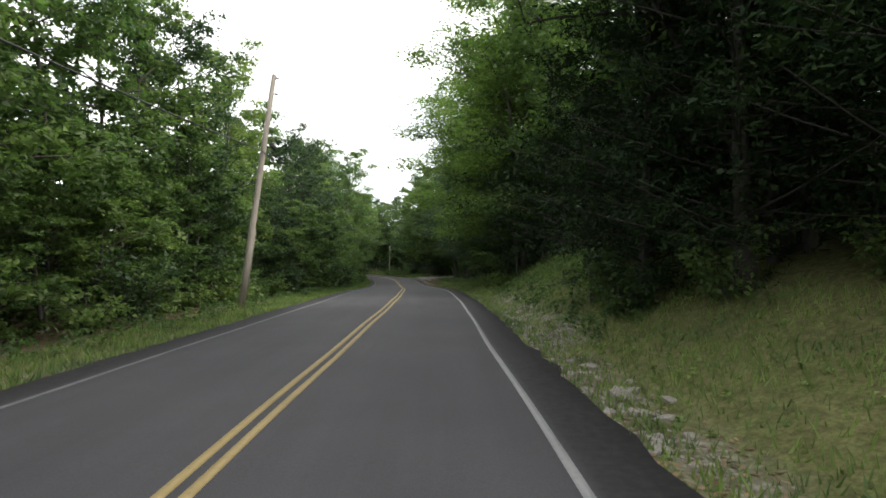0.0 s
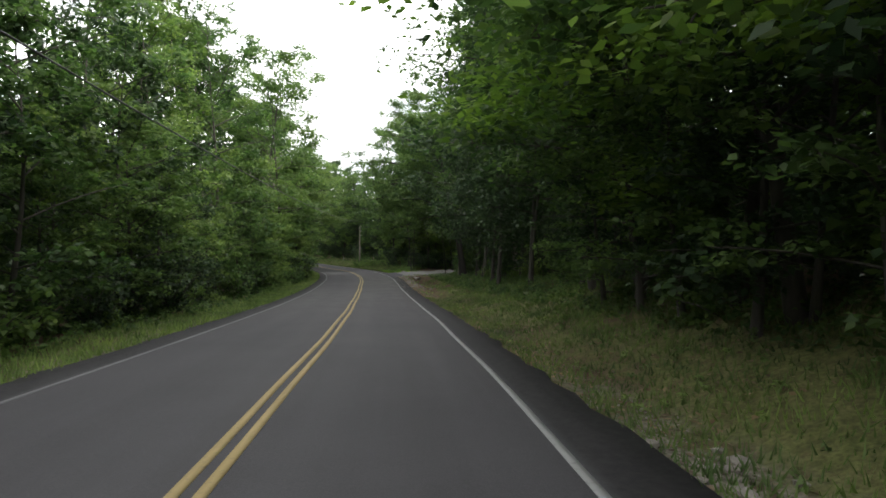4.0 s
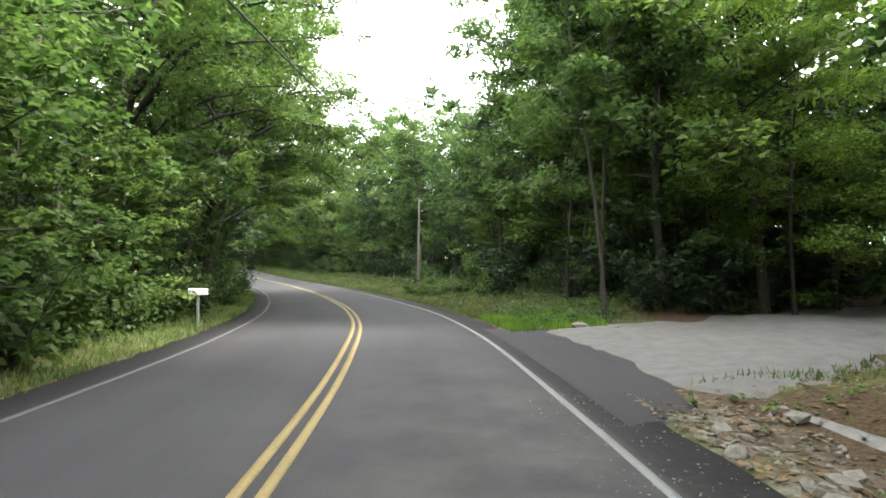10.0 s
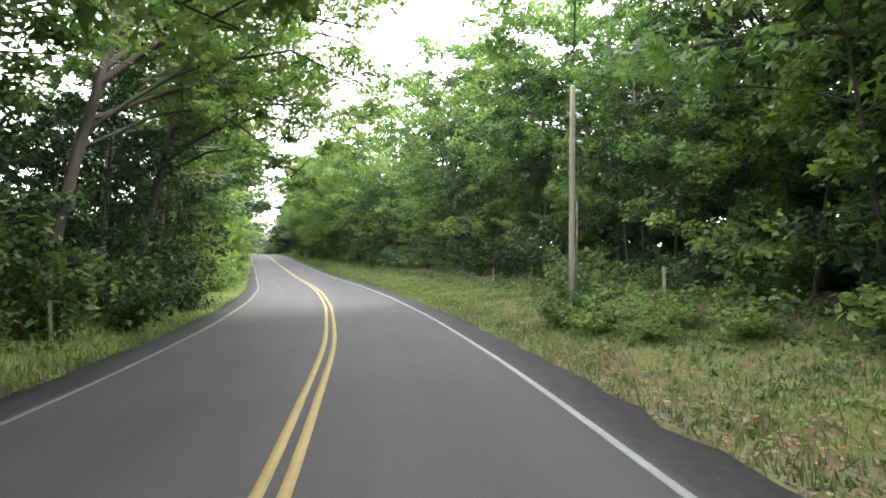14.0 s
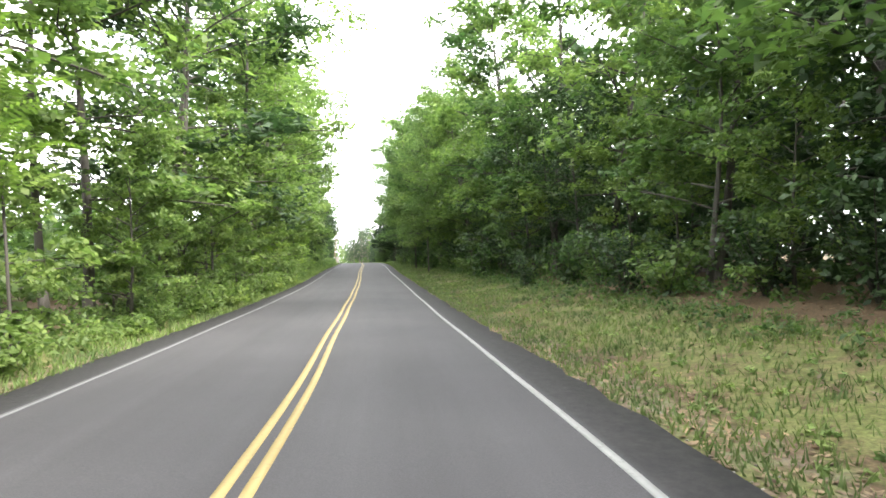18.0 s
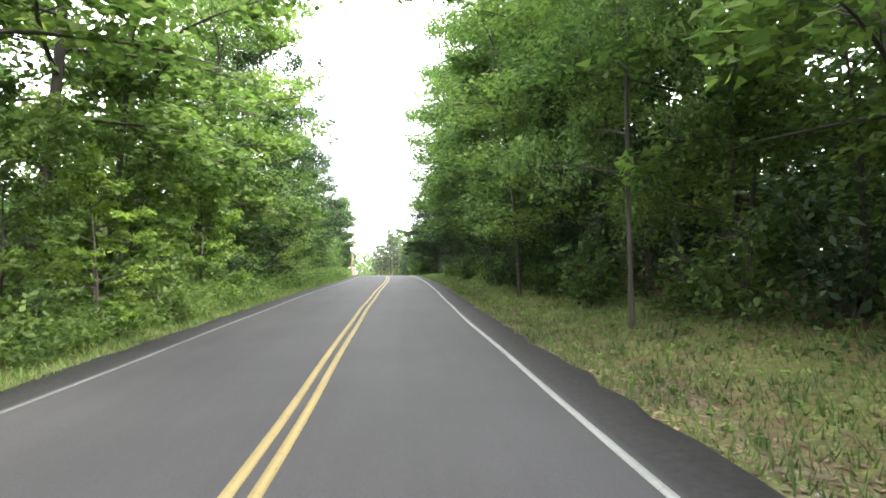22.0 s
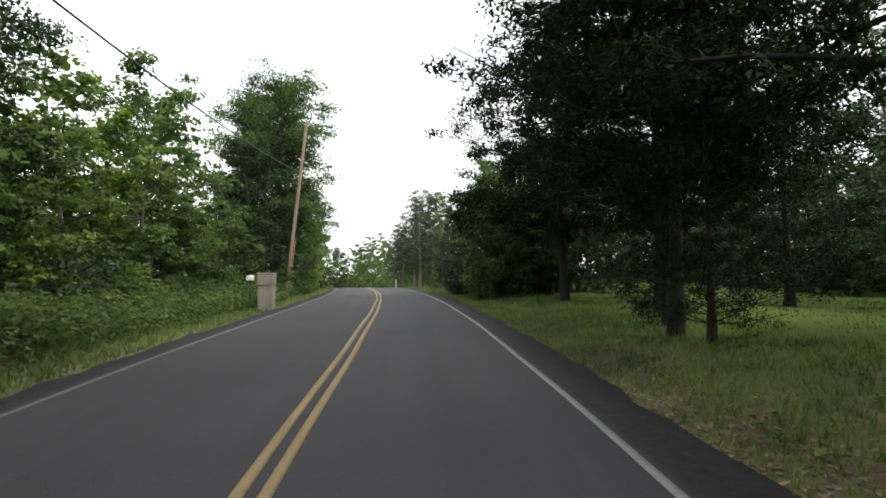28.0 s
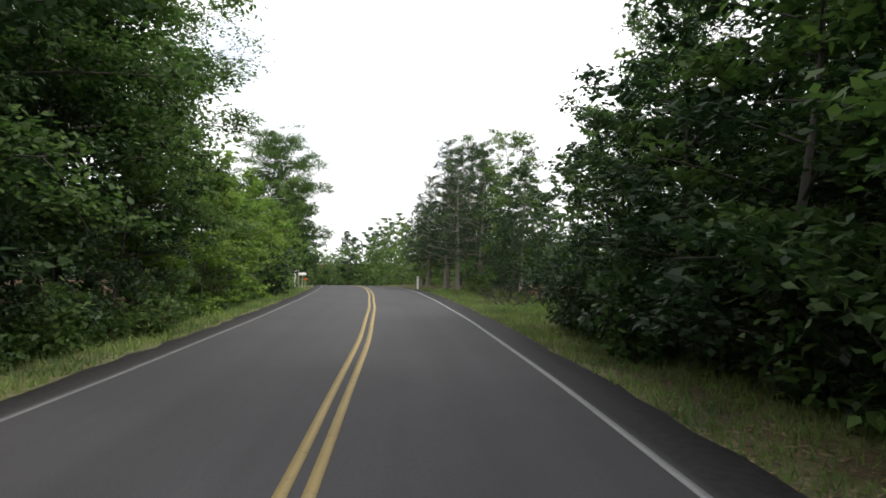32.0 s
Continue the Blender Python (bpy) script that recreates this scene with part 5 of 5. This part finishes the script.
    v = np.stack([base - side * w, base + side * w, tip], 1).reshape(-1, 3)
    ob = new(name, mesh_of(name, v, np.arange(3 * n).reshape(-1, 3), material))
    return tagged(ob, label, category, kind="stuff")


def scatter(n, s0, s1, l0, l1, keep=None):
    s, l = RNG.uniform(s0, s1, n), RNG.uniform(l0, l1, n)
    if keep is not None:
        k = keep(s, l)
        s, l = s[k], l[k]
    return s, l


def lay_grass():
    drive = lambda s, l: ~((l > 0) & (np.abs(s - 93.8 - 0.3 * l) < 3.2))
    s, l = scatter(225000, -2, 300, 3.75, 8.5, lambda s, l: drive(s, l) & ((wave(s * 0.7, l * 0.9) > -0.35) | (RNG.random(len(s)) < 0.42)) & ((s < 66) | (s > 92)))
    near = (s < 40) | (s > 238)
    blades("grass", "short patchy roadside grass", s[near], l[near], 0.05, 0.19, 0.014, GRASS_BLADES)
    blades("grass", "short half-dry roadside grass", s[~near], l[~near], 0.04, 0.17, 0.014, DRY_GRASS)
    s, l = scatter(75000, -6, 300, -6.0, -3.9)
    blades("grass", "green roadside grass below the trees", s, l, 0.06, 0.22, 0.018, GRASS_BLADES)
    s, l = scatter(7000, 17, 31, 6.8, 14.0)
    blades("tall_grass", "tall light green grass on a bank", s, l, 0.15, 0.5, 0.02, GRASS_BLADES, lean=0.4)
    s, l = scatter(9000, 44, 86, 5.6, 9.6, lambda s, l: wave(s * 0.6, l * 0.8) > -0.5)
    blades("grass", "dim green grass at the forest floor's edge", s, l, 0.07, 0.24, 0.018, GRASS_BLADES)
    s, l = scatter(5200, 98.6, 102.4, 3.9, 6.4)
    blades("grass", "bright green grass at the driveway's corner", s, l, 0.08, 0.28, 0.016, GRASS_VIVID)
    s, l = scatter(30000, 242, 286, 5.0, 30.0)
    blades("lawn", "mown green lawn grass", s, l, 0.04, 0.1, 0.018, GRASS_BLADES)


def fallen(name, label, n, s0, s1, l0, l1, size=0.07):
    s, l = scatter(n, s0, s1, l0, l1, lambda s, l: ~((l > 0) & (np.abs(s - 93.8 - 0.3 * l) < 3.2)))
    p = place(s, l, rise(s, l) + 0.012)
    n = len(s)
    a = RNG.uniform(0, 6.283, n)
    d = np.stack([np.cos(a), np.sin(a), RNG.uniform(-0.25, 0.35, n)], -1) * (size * RNG.uniform(0.5, 1.3, n))[:, None]
    e = np.stack([-np.sin(a), np.cos(a), RNG.uniform(-0.3, 0.3, n)], -1) * (size * 0.5 * RNG.uniform(0.6, 1.3, n))[:, None]
    v = np.stack([p - d, p + e, p + d, p - e], 1).reshape(-1, 3)
    i = np.arange(n) * 4
    f = np.vstack([np.stack([i, i + 1, i + 2], -1), np.stack([i, i + 2, i + 3], -1)])
    tagged(new(name, mesh_of(name, v, f, DRY_LEAVES)), label, "leaf litter", kind="stuff")


def weeds(name, label, n, s0, s1, l0, l1, height, material, size=0.13):
    s, l = scatter(n, s0, s1, l0, l1, lambda s, l: ~((l > 0) & (np.abs(s - 93.8 - 0.3 * l) < 3.6)))
    c = place(s, l, rise(s, l) + height * RNG.uniform(0.15, 0.8, len(s)))
    v, f = leaves(c, np.full(len(s), height * 0.55), 10, size, 0.9, 0.1, 0.55, tri=True)
    tagged(new(name, mesh_of(name, v, f, material)), label, "weeds", kind="stuff")


lay_grass()
fallen("fallen_leaves", "dry brown leaves along the road's edge", 20000, 0, 300, 3.65, 4.9, 0.06)
fallen("fallen_leaves", "dry brown leaves on the forest floor", 15000, 40, 240, 4.6, 9.5)
fallen("fallen_leaves", "strip of dry brown leaves beside the road", 9000, 188, 262, 3.7, 5.0, 0.055)
fallen("fallen_leaves", "dry brown leaves along the shaded verge", 7000, 85, 150, -4.7, -3.8)
fallen("fallen_leaves", "pale dry leaves drifted beside the asphalt", 11000, 44, 240, 3.75, 4.5, 0.055)
fallen("fallen_leaves", "scattered dry leaves on the half-bare verge", 6000, 100, 200, 4.4, 8.0, 0.055)
weeds("weeds", "green weeds below the roadside trees", 2600, -5, 190, -7.5, -5.2, 0.35, LEAF_MID)
weeds("weeds", "small green tufts on the verge", 3000, 0, 300, 4.1, 8.0, 0.12, GRASS_BLADES, 0.09)
weeds("weeds", "broad-leaved seedlings scattered over the verge", 900, 96, 240, 4.3, 8.5, 0.16, LEAF_LIGHT, 0.1)
weeds("weeds", "leafy green weeds on the grass bank", 1300, 12, 36, 5.2, 12.0, 0.3, LEAF_MID)
weeds("weeds", "green weeds along the driveway", 500, 98.6, 104, 4.5, 12.0, 0.35, LEAF_MID)
weeds("weeds", "shaded green weeds at the forest floor's edge", 1800, 36, 90, 6.5, 10.0, 0.3, LEAF_MID)
weeds("weeds", "dense low green weeds on the verge", 4600, 185, 262, -8.0, -4.6, 0.7, LEAF_LIGHT)
weeds("weeds", "weeds and seedlings below the shrubs", 2600, 104, 240, 7.0, 10.0, 0.4, LEAF_MID)
weeds("weeds", "weeds below the hedge of trees", 1200, 262, 300, -6.0, -4.8, 0.4, LEAF_MID)
weeds("weeds", "tall tangled weeds round the pole and pillar", 1500, 244, 272, -7.0, -4.75, 0.85, LEAF_MID, 0.12)
weeds("weeds", "weeds crowding the road's edge", 1800, 140, 200, -6.0, -4.5, 0.6, LEAF_LIGHT, 0.13)


# ---- rocks ----
def rock_mesh(r, seed):
    bm = bmesh.new()
    bmesh.ops.create_icosphere(bm, subdivisions=1, radius=r)
    for v in bm.verts:
        k = 1 + 0.35 * noise.noise(v.co / r * 1.3 + Vector((seed * 7.1, 0, 0)))
        v.co = Vector((v.co.x * k * 1.2, v.co.y * k, v.co.z * k * 0.55))
    me = bpy.data.meshes.new("rock")
    bm.to_mesh(me)
    bm.free()
    me.materials.append(LIMESTONE)
    return me


ROCKS = [rock_mesh(1.0, k) for k in range(5)]
for s, l, r in ((98.5, 5.6, 0.24), (98.3, 6.4, 0.16), (98.7, 4.7, 0.12)):
    ob = new("rock", ROCKS[int(r * 20) % 5])
    ob.matrix_basis = stand(s, l, r * 900, -r * 0.25) @ Matrix.Diagonal((r, r, r, 1))
    tagged(ob, "pale limestone rock at the driveway's corner", "rock")
for k in range(240):
    s = RNG.uniform(5, 40) if k < 160 else RNG.uniform(76, 90.5) if k < 220 else RNG.uniform(208, 226)
    l = 3.85 + abs(RNG.normal()) * 0.5 + (0.3 if 14 < s < 26 else 0)
    r = RNG.uniform(0.04, 0.12) * (1.6 if k % 9 == 0 else 1)
    p = place(s, l, float(rise(s, l)) + r * 0.1)
    ob = new("rock", ROCKS[k % 5])
    ob.matrix_basis = pose(*map(float, p), RNG.uniform(-15, 15), RNG.uniform(-15, 15), RNG.uniform(0, 360)) @ Matrix.Diagonal((r, r, r, 1))
    tagged(ob, "pale limestone rock lying in the roadside ditch", "rock", "rocks in the ditch")


def rubble(n, s0, s1, l0, l1, low, high, label="small broken pale stones along the road's edge", on_road=False):
    """Broken stones too small to count."""
    s, l = scatter(n, s0, s1, l0, l1)
    n = len(s)
    r = RNG.uniform(low, high, n)[:, None, None] * RNG.uniform(0.6, 1.3, (n, 1, 3))
    form = np.array([(1, 0, 0), (0, 1, 0), (-1, 0, 0), (0, -1, 0), (0.1, 0.1, 0.7), (0, 0, -0.6)], float)
    a = RNG.uniform(0, 6.283, n)
    turn = np.stack([np.stack([np.cos(a), -np.sin(a), 0 * a], -1), np.stack([np.sin(a), np.cos(a), 0 * a], -1), np.stack([0 * a, 0 * a, 0 * a + 1], -1)], 1)
    v = np.einsum("nij,nkj->nki", turn, form[None] * r + RNG.normal(size=(n, 6, 3)) * r * 0.15) + place(s, l, -0.012 if on_road else rise(s, l))[:, None]
    tri = np.array([(0, 1, 4), (1, 2, 4), (2, 3, 4), (3, 0, 4), (1, 0, 5), (2, 1, 5), (3, 2, 5), (0, 3, 5)])
    f = (np.arange(n)[:, None, None] * 6 + tri[None]).reshape(-1, 3)
    tagged(new("rubble", mesh_of("rubble", v.reshape(-1, 3), f, LIMESTONE)), label, "rubble", kind="stuff")


rubble(900, 90.5, 99.5, 4.6, 9.0, 0.008, 0.03)
rubble(700, 4, 42, 3.8, 4.8, 0.012, 0.045)
rubble(2600, 12, 30, 3.8, 5.5, 0.012, 0.06)
rubble(800, 75, 91, 3.7, 5.0, 0.012, 0.05)
rubble(900, 76, 92, 2.3, 3.7, 0.006, 0.018, "gravel carried onto the road beside the driveway", True)
rubble(900, 52, 96, -4.5, -3.9, 0.01, 0.035)
rubble(1600, 100, 262, 3.65, 4.1, 0.01, 0.03)
rubble(1500, 10, 262, -4.5, -3.85, 0.01, 0.035)


# ---- poles, cables, boxes ----
def lathe(profile, sides=12):
    bm = bmesh.new()
    rings = [[bm.verts.new((r * math.cos(a), r * math.sin(a), z)) for a in (k * 2 * math.pi / sides for k in range(sides))] for r, z in profile]
    for a, b in zip(rings, rings[1:]):
        for k in range(sides):
            bm.faces.new((a[k], a[(k + 1) % sides], b[(k + 1) % sides], b[k]))
    bm.faces.new(rings[-1])
    bm.faces.new(rings[0][::-1])
    for f in bm.faces:
        f.smooth = True
    return bm


def block(x, y, z, at=(0, 0, 0), edge=0.01):
    bm = bmesh.new()
    bmesh.ops.create_cube(bm, size=1.0, matrix=Matrix.Translation(at) @ Matrix.Diagonal((x, y, z, 1)))
    if edge:
        bmesh.ops.bevel(bm, geom=bm.edges[:], offset=edge, segments=1, affect="EDGES")
    return bm


def utility_pole(s, l, height, lean, label, box=0.0, wood=None, girth=1.0):
    """lean: degrees towards the road's right and forwards."""
    root = thing("utility_pole", stand(s, l, 0, 0.4) @ pose(0, 0, 0, -lean[1], lean[0], 0), label, "pole", "utility poles")
    part("shaft", lathe([(r * girth, z) for r, z in ((0.135, 0), (0.125, height * 0.3), (0.11, height * 0.7), (0.092, height), (0.05, height + 0.05))]), wood or POLE_WOOD, root)
    for z, out in ((height - 0.1, 0.1), (height - 0.75, 0.14), (height * 0.78, 0.14)):
        bm = lathe([(0.02, 0), (0.055, 0.03), (0.055, 0.08), (0.035, 0.1), (0.045, 0.13), (0.02, 0.16)], 8)
        bmesh.ops.transform(bm, matrix=pose(out - 0.02, 0, z, 0, 90, 0), verts=bm.verts)
        part("insulator", bm, STEEL, root)
    bm = lathe([(0.018, 0), (0.018, 2.7)], 6)
    bmesh.ops.transform(bm, matrix=pose(0.14, 0.02, 0.8), verts=bm.verts)
    part("wire_guard", bm, wood or POLE_WOOD, root)
    if box:
        part("splice_case", block(0.16, 0.62, 0.2, (0.25, 0.35, box), 0.04), CABLE, root)
    return root


def cable(name, a, b, sag, r, label):
    cu = bpy.data.curves.new(name, "CURVE")
    cu.dimensions, cu.bevel_depth, cu.bevel_resolution = "3D", r, 1
    sp = cu.splines.new("POLY")
    n = 24
    sp.points.add(n - 1)
    for k in range(n):
        u = k / (n - 1)
        p = Vector(a).lerp(Vector(b), u) - Vector((0, 0, 4 * sag * u * (1 - u)))
        sp.points[k].co = (*p, 1)
    cu.materials.append(CABLE)
    tagged(new(name, cu), label, "cable", "overhead cables")


def top_of(s, l, h):
    return tuple(map(float, place(s, l, h)))


utility_pole(21.8, -5.65, 9.7, (6.5, 5.0), "weathered grey wooden utility pole leaning in the grass", 6.9)
utility_pole(120.2, 6.05, 6.45, (1.0, 0.0), "thin grey wooden utility pole among shrubs", girth=0.68)
utility_pole(263.6, -4.7, 9.6, (6.0, 1.0), "brown wooden utility pole leaning beside the road", wood=POLE_BROWN, girth=0.74)
cable("overhead_cable", top_of(-40, -8.6, 7.0), top_of(21.9, -4.8, 6.0), 1.0, 0.022, "black overhead cable along the forest")
cable("overhead_cable", top_of(21.9, -4.8, 6.0), top_of(120.2, 6.2, 6.9), 1.4, 0.022, "black overhead cable crossing the road")
cable("overhead_cable", top_of(120.2, 6.2, 6.9), top_of(200, -4.4, 8.2), 0.9, 0.014, "black overhead cable crossing the road")
cable("overhead_cable", top_of(200, -4.4, 8.2), top_of(234, -4.5, 6.2), 0.5, 0.022, "black overhead cable along the road")
cable("overhead_cable", top_of(234, -4.5, 6.2), top_of(262.9, -4.3, 6.5), 0.45, 0.022, "black overhead cable along the road")
cable("overhead_cable", top_of(262.9, -4.0, 7.6), top_of(330, -6, 8.0), 1.0, 0.012, "black overhead cable along the road")
for k in range(3):
    cable("overhead_cable", top_of(262.9, -3.9, 9.2 - 0.3 * k), top_of(275 + k, 40, 7.0), 0.8, 0.009, "thin service cable crossing to the lawn")


def mailbox(s, l, turn, label, lift=0.0, wood=None):
    root = thing("mailbox", stand(s, l, turn, 0.05 - lift), label, "mailbox", "roadside mailboxes")
    part("post", block(0.07, 0.07, 1.0 + lift, (0, 0, 0.5 - lift / 2)), wood or STEEL, root)
    n, w, h, d = 10, 0.085, 0.15, 0.5
    prof = [(-w, 0), (w, 0)] + [(w * math.cos(a), h - 0.05 + 0.09 * math.sin(a)) for a in (math.pi * k / n for k in range(n + 1))]
    bm = bmesh.new()
    ends = [[bm.verts.new((y, x, z + 1.0)) for x, z in prof] for y in (-d / 2, d / 2)]
    for k in range(len(prof)):
        bm.faces.new((ends[0][k], ends[0][(k + 1) % len(prof)], ends[1][(k + 1) % len(prof)], ends[1][k]))
    bm.faces.new(ends[0])
    bm.faces.new(ends[1][::-1])
    box = part("box", bm, WHITE_PAINT, root)
    part("door", block(0.012, 0.15, 0.17, (d / 2 + 0.008, 0, 1.09), 0.003), WHITE_PAINT, box)
    part("flag", block(0.16, 0.006, 0.035, (0.05, 0.093, 1.16), 0.002), RED_PAINT, box)
    return root


mailbox(102.0, -4.5, 0, "white metal mailbox on a short post in the grass")
mailbox(301, -4.5, 0, "white mailbox on a post beside the road")


def brick_pillar(s, l, label):
    """A pillar of bricks with a wider head, a cap and a mailbox door in it."""
    root = thing("brick_mailbox_pillar", stand(s, l, 0, 0.05), label, "mailbox pillar")
    part("core", block(0.46, 0.60, 1.30, (0, 0, 0.65), 0), MORTAR, root)
    part("cap", block(0.58, 0.74, 0.07, (0, 0, 1.43), 0.012), LIMESTONE, root, "pale stone cap")
    half = block(0.205, 0.095, 0.066, edge=0.006)
    me = bpy.data.meshes.new("brick")
    half.to_mesh(me)
    half.free()
    me.materials.append(BRICK)
    z, course = 0.04, 0
    while z < 1.39:
        wide = z > 1.02
        hx, hy = (0.275, 0.36) if wide else (0.255, 0.325)
        for side in range(4):
            run, out = (2 * hy, hx) if side % 2 == 0 else (2 * hx, hy)
            n = max(2, round(run / 0.215))
            for k in range(n):
                at = -run / 2 + run * (k + 0.5) / n + (0.03 if course % 2 else -0.03)
                ob = new("brick", me)
                ob.parent = root
                m = Matrix.Rotation(side * math.pi / 2, 4, "Z") @ pose(out - 0.047 + RNG.uniform(-0.004, 0.004), at, z, 0, 0, 90)
                ob.matrix_basis = m @ Matrix.Diagonal((run / n / 0.215, 1, 1, 1))
        z += 0.077
        course += 1
    bm = bmesh.new()
    prof = [(-0.13, 0), (0.13, 0)] + [(0.13 * math.cos(a), 0.2 + 0.12 * math.sin(a)) for a in (math.pi * k / 10 for k in range(11))]
    rows = [[bm.verts.new((x, y, 1.06 + zz)) for y, zz in prof] for x in (0.2, 0.3)]
    for k in range(len(prof)):
        bm.faces.new((rows[0][k], rows[0][(k + 1) % len(prof)], rows[1][(k + 1) % len(prof)], rows[1][k]))
    bm.faces.new(rows[1][::-1])
    door = part("mailbox_door", bm, STEEL, root, "grey arched metal mailbox door")
    part("latch", block(0.03, 0.03, 0.03, (0.305, 0, 1.31), 0.006), CABLE, door)


brick_pillar(256.7, -4.15, "weathered brick mailbox pillar in the weeds beside the road")
mailbox(256.5, -4.72, 90, "white mailbox on a dark post against a brick pillar", 0.2, BARK)


def stake(s, l, height, material, label, r=0.03):
    root = thing("marker_post", stand(s, l, 0, 0.1) @ pose(0, 0, 0, RNG.uniform(-3, 3), RNG.uniform(-3, 3), 0), label, "post", "marker posts")
    part("post", block(2 * r, r, height, (0, 0, height / 2), 0.006), material, root)
    return root


stake(28.5, -9.2, 1.1, WHITE_PAINT, "thin white stake in the weeds")
stake(119.5, -5.6, 1.0, STEEL, "thin grey metal stake on the verge")
stake(119.0, 7.9, 1.3, POLE_WOOD, "short weathered wooden post in the shrubs", 0.035)
stake(303.5, 4.2, 1.1, WHITE_PAINT, "white marker post beside the road", 0.08)
stake(299.5, -4.9, 1.5, WHITE_PAINT, "white post beside a mailbox", 0.06)
stake(303.0, -4.9, 1.5, POLE_WOOD, "grey wooden post beside a mailbox", 0.05)
red = stake(133.5, 8.4, 0.8, STEEL, "metal post with a red reflector")
part("reflector", block(0.08, 0.02, 0.08, (0, -0.03, 0.85), 0.01), RED_PAINT, red)
flag = stake(308, -4.6, 0.8, STEEL, "short post with an orange marker")
part("marker", block(0.25, 0.04, 0.2, (0, 0, 0.75), 0.02), ORANGE, flag)


def yard_sign(s, l):
    root = thing("yard_sign", stand(s, l, -10, 0.1), "small white sign with dark bars on a post", "sign")
    part("post", block(0.06, 0.05, 1.5, (0, 0, 0.75), 0.006), POLE_WOOD, root)
    board = part("board", block(0.5, 0.03, 0.5, (0, -0.04, 1.65), 0.006), WHITE_PAINT, root)
    for k in range(3):
        part("bar", block(0.05, 0.006, 0.4, (-0.14 + 0.14 * k, -0.058, 1.66), 0.001), CABLE, board)


yard_sign(266.5, -6.2)


def culvert(s, l):
    p = place(s, l, -0.2)
    root = thing("culvert_pipe", pose(*map(float, p), 0, 0, heading(s) + 8), "galvanised culvert pipe end under a gravel driveway", "pipe")
    n, k = 28, 20
    u = np.linspace(0, 1, k)
    rr = 0.22 + 0.01 * np.cos(u * 2 * math.pi * 9)
    a = np.linspace(0, 2 * math.pi, n, endpoint=False)
    def shell(r, flip):
        v = np.stack([r[:, None] * np.cos(a)[None], np.repeat((u * 2.6)[:, None], n, 1), r[:, None] * np.sin(a)[None]], -1).reshape(-1, 3)
        i, j = np.arange(k - 1)[:, None] * n, np.arange(n)[None]
        f = np.stack([i + j, i + (j + 1) % n, i + n + (j + 1) % n, i + n + j], -1).reshape(-1, 4)
        return v, f[:, ::-1] if flip else f
    v0, f0 = shell(rr, True)
    v1, f1 = shell(rr - 0.02, False)
    j = np.arange(n)
    rim = np.stack([j, (j + 1) % n, n * k + (j + 1) % n, n * k + j], -1)
    v, f = np.vstack([v0, v1]), np.vstack([f0, f1 + n * k, rim])
    part_mesh("barrel", mesh_of("barrel", v, f, OLD_STEEL, True), root)


culvert(88.7, 5.55)


def house(s, l):
    root = thing("house", stand(s, l, 0, 0.1), "low tan house with a grey shingle roof beyond the lawn", "house")
    part("wall", block(9.0, 6.0, 2.7, (0, 0, 1.35), 0.02), SIDING, root)
    bm = bmesh.new()
    ends = [[bm.verts.new((x, y, z)) for y, z in ((-3.7, 2.6), (0, 4.3), (3.7, 2.6), (3.6, 2.48), (-3.6, 2.48))] for x in (-5.0, 5.0)]
    for k in range(5):
        bm.faces.new((ends[0][k], ends[1][k], ends[1][(k + 1) % 5], ends[0][(k + 1) % 5]))
    bm.faces.new(ends[0][::-1])
    bm.faces.new(ends[1])
    part("roof", bm, SHINGLE, root)
    for x in (-2.6, 2.4):
        w = part("window", block(1.2, 0.08, 1.2, (x, -3.02, 1.6), 0.02), WHITE_PAINT, root)
        part("pane", block(1.04, 0.02, 1.04, (x, -3.07, 1.6), 0.004), GLASS_DARK, w)
    w = part("window", block(0.08, 1.3, 1.2, (-4.52, 0, 1.6), 0.02), WHITE_PAINT, root)
    part("pane", block(0.02, 1.14, 1.04, (-4.57, 0, 1.6), 0.004), GLASS_DARK, w)
    part("door", block(0.95, 0.08, 2.05, (0, -3.02, 1.04), 0.02), POLE_WOOD, root)


house(247.5, 23.5)


def spiky_plant(s, l):
    root = thing("yucca_plant", stand(s, l, 0, 0.02), "spiky dark green yucca growing on the lawn", "plant")
    for k in range(34):
        a, el, ln = k * 2.4, 0.5 + 1.0 * (k % 7) / 7, RNG.uniform(0.4, 0.65)
        d = np.array([math.cos(a) * math.cos(el), math.sin(a) * math.cos(el), math.sin(el)])
        w = np.array([-math.sin(a), math.cos(a), 0]) * 0.02
        v = np.stack([-w, w, d * ln * 0.6 + w * 0.9 + [0, 0, 0.03], d * ln * 0.6 - w * 0.9 + [0, 0, 0.03], d * ln])
        part_mesh("leaf", mesh_of("leaf", v, np.array([(0, 1, 2), (0, 2, 3), (3, 2, 4)]), LEAF_MID), root)


spiky_plant(256.0, 6.3)


def brush_pile(s, l):
    """Cut twigs heaped at the lawn's end."""
    root = thing("brush_pile", stand(s, l, 0, 0.02), "heap of bare brown cut twigs beside the lawn", "brush pile")
    for k in range(46):
        a, el, ln = RNG.uniform(0, 6.28), RNG.uniform(0.05, 0.95), RNG.uniform(0.7, 1.8)
        b = np.array([RNG.normal() * 0.9, RNG.normal() * 0.6, 0.0])
        d = np.array([math.cos(a) * math.cos(el), math.sin(a) * math.cos(el), math.sin(el)]) * ln
        part_mesh("twig", mesh_of("twig", *tube(np.stack([b, b + d * 0.5 + RNG.normal(size=3) * 0.06, b + d]), [0.022, 0.014, 0.004], 4), BARK, True), root)


brush_pile(283.5, 6.4)
brush_pile(287.0, 6.8)
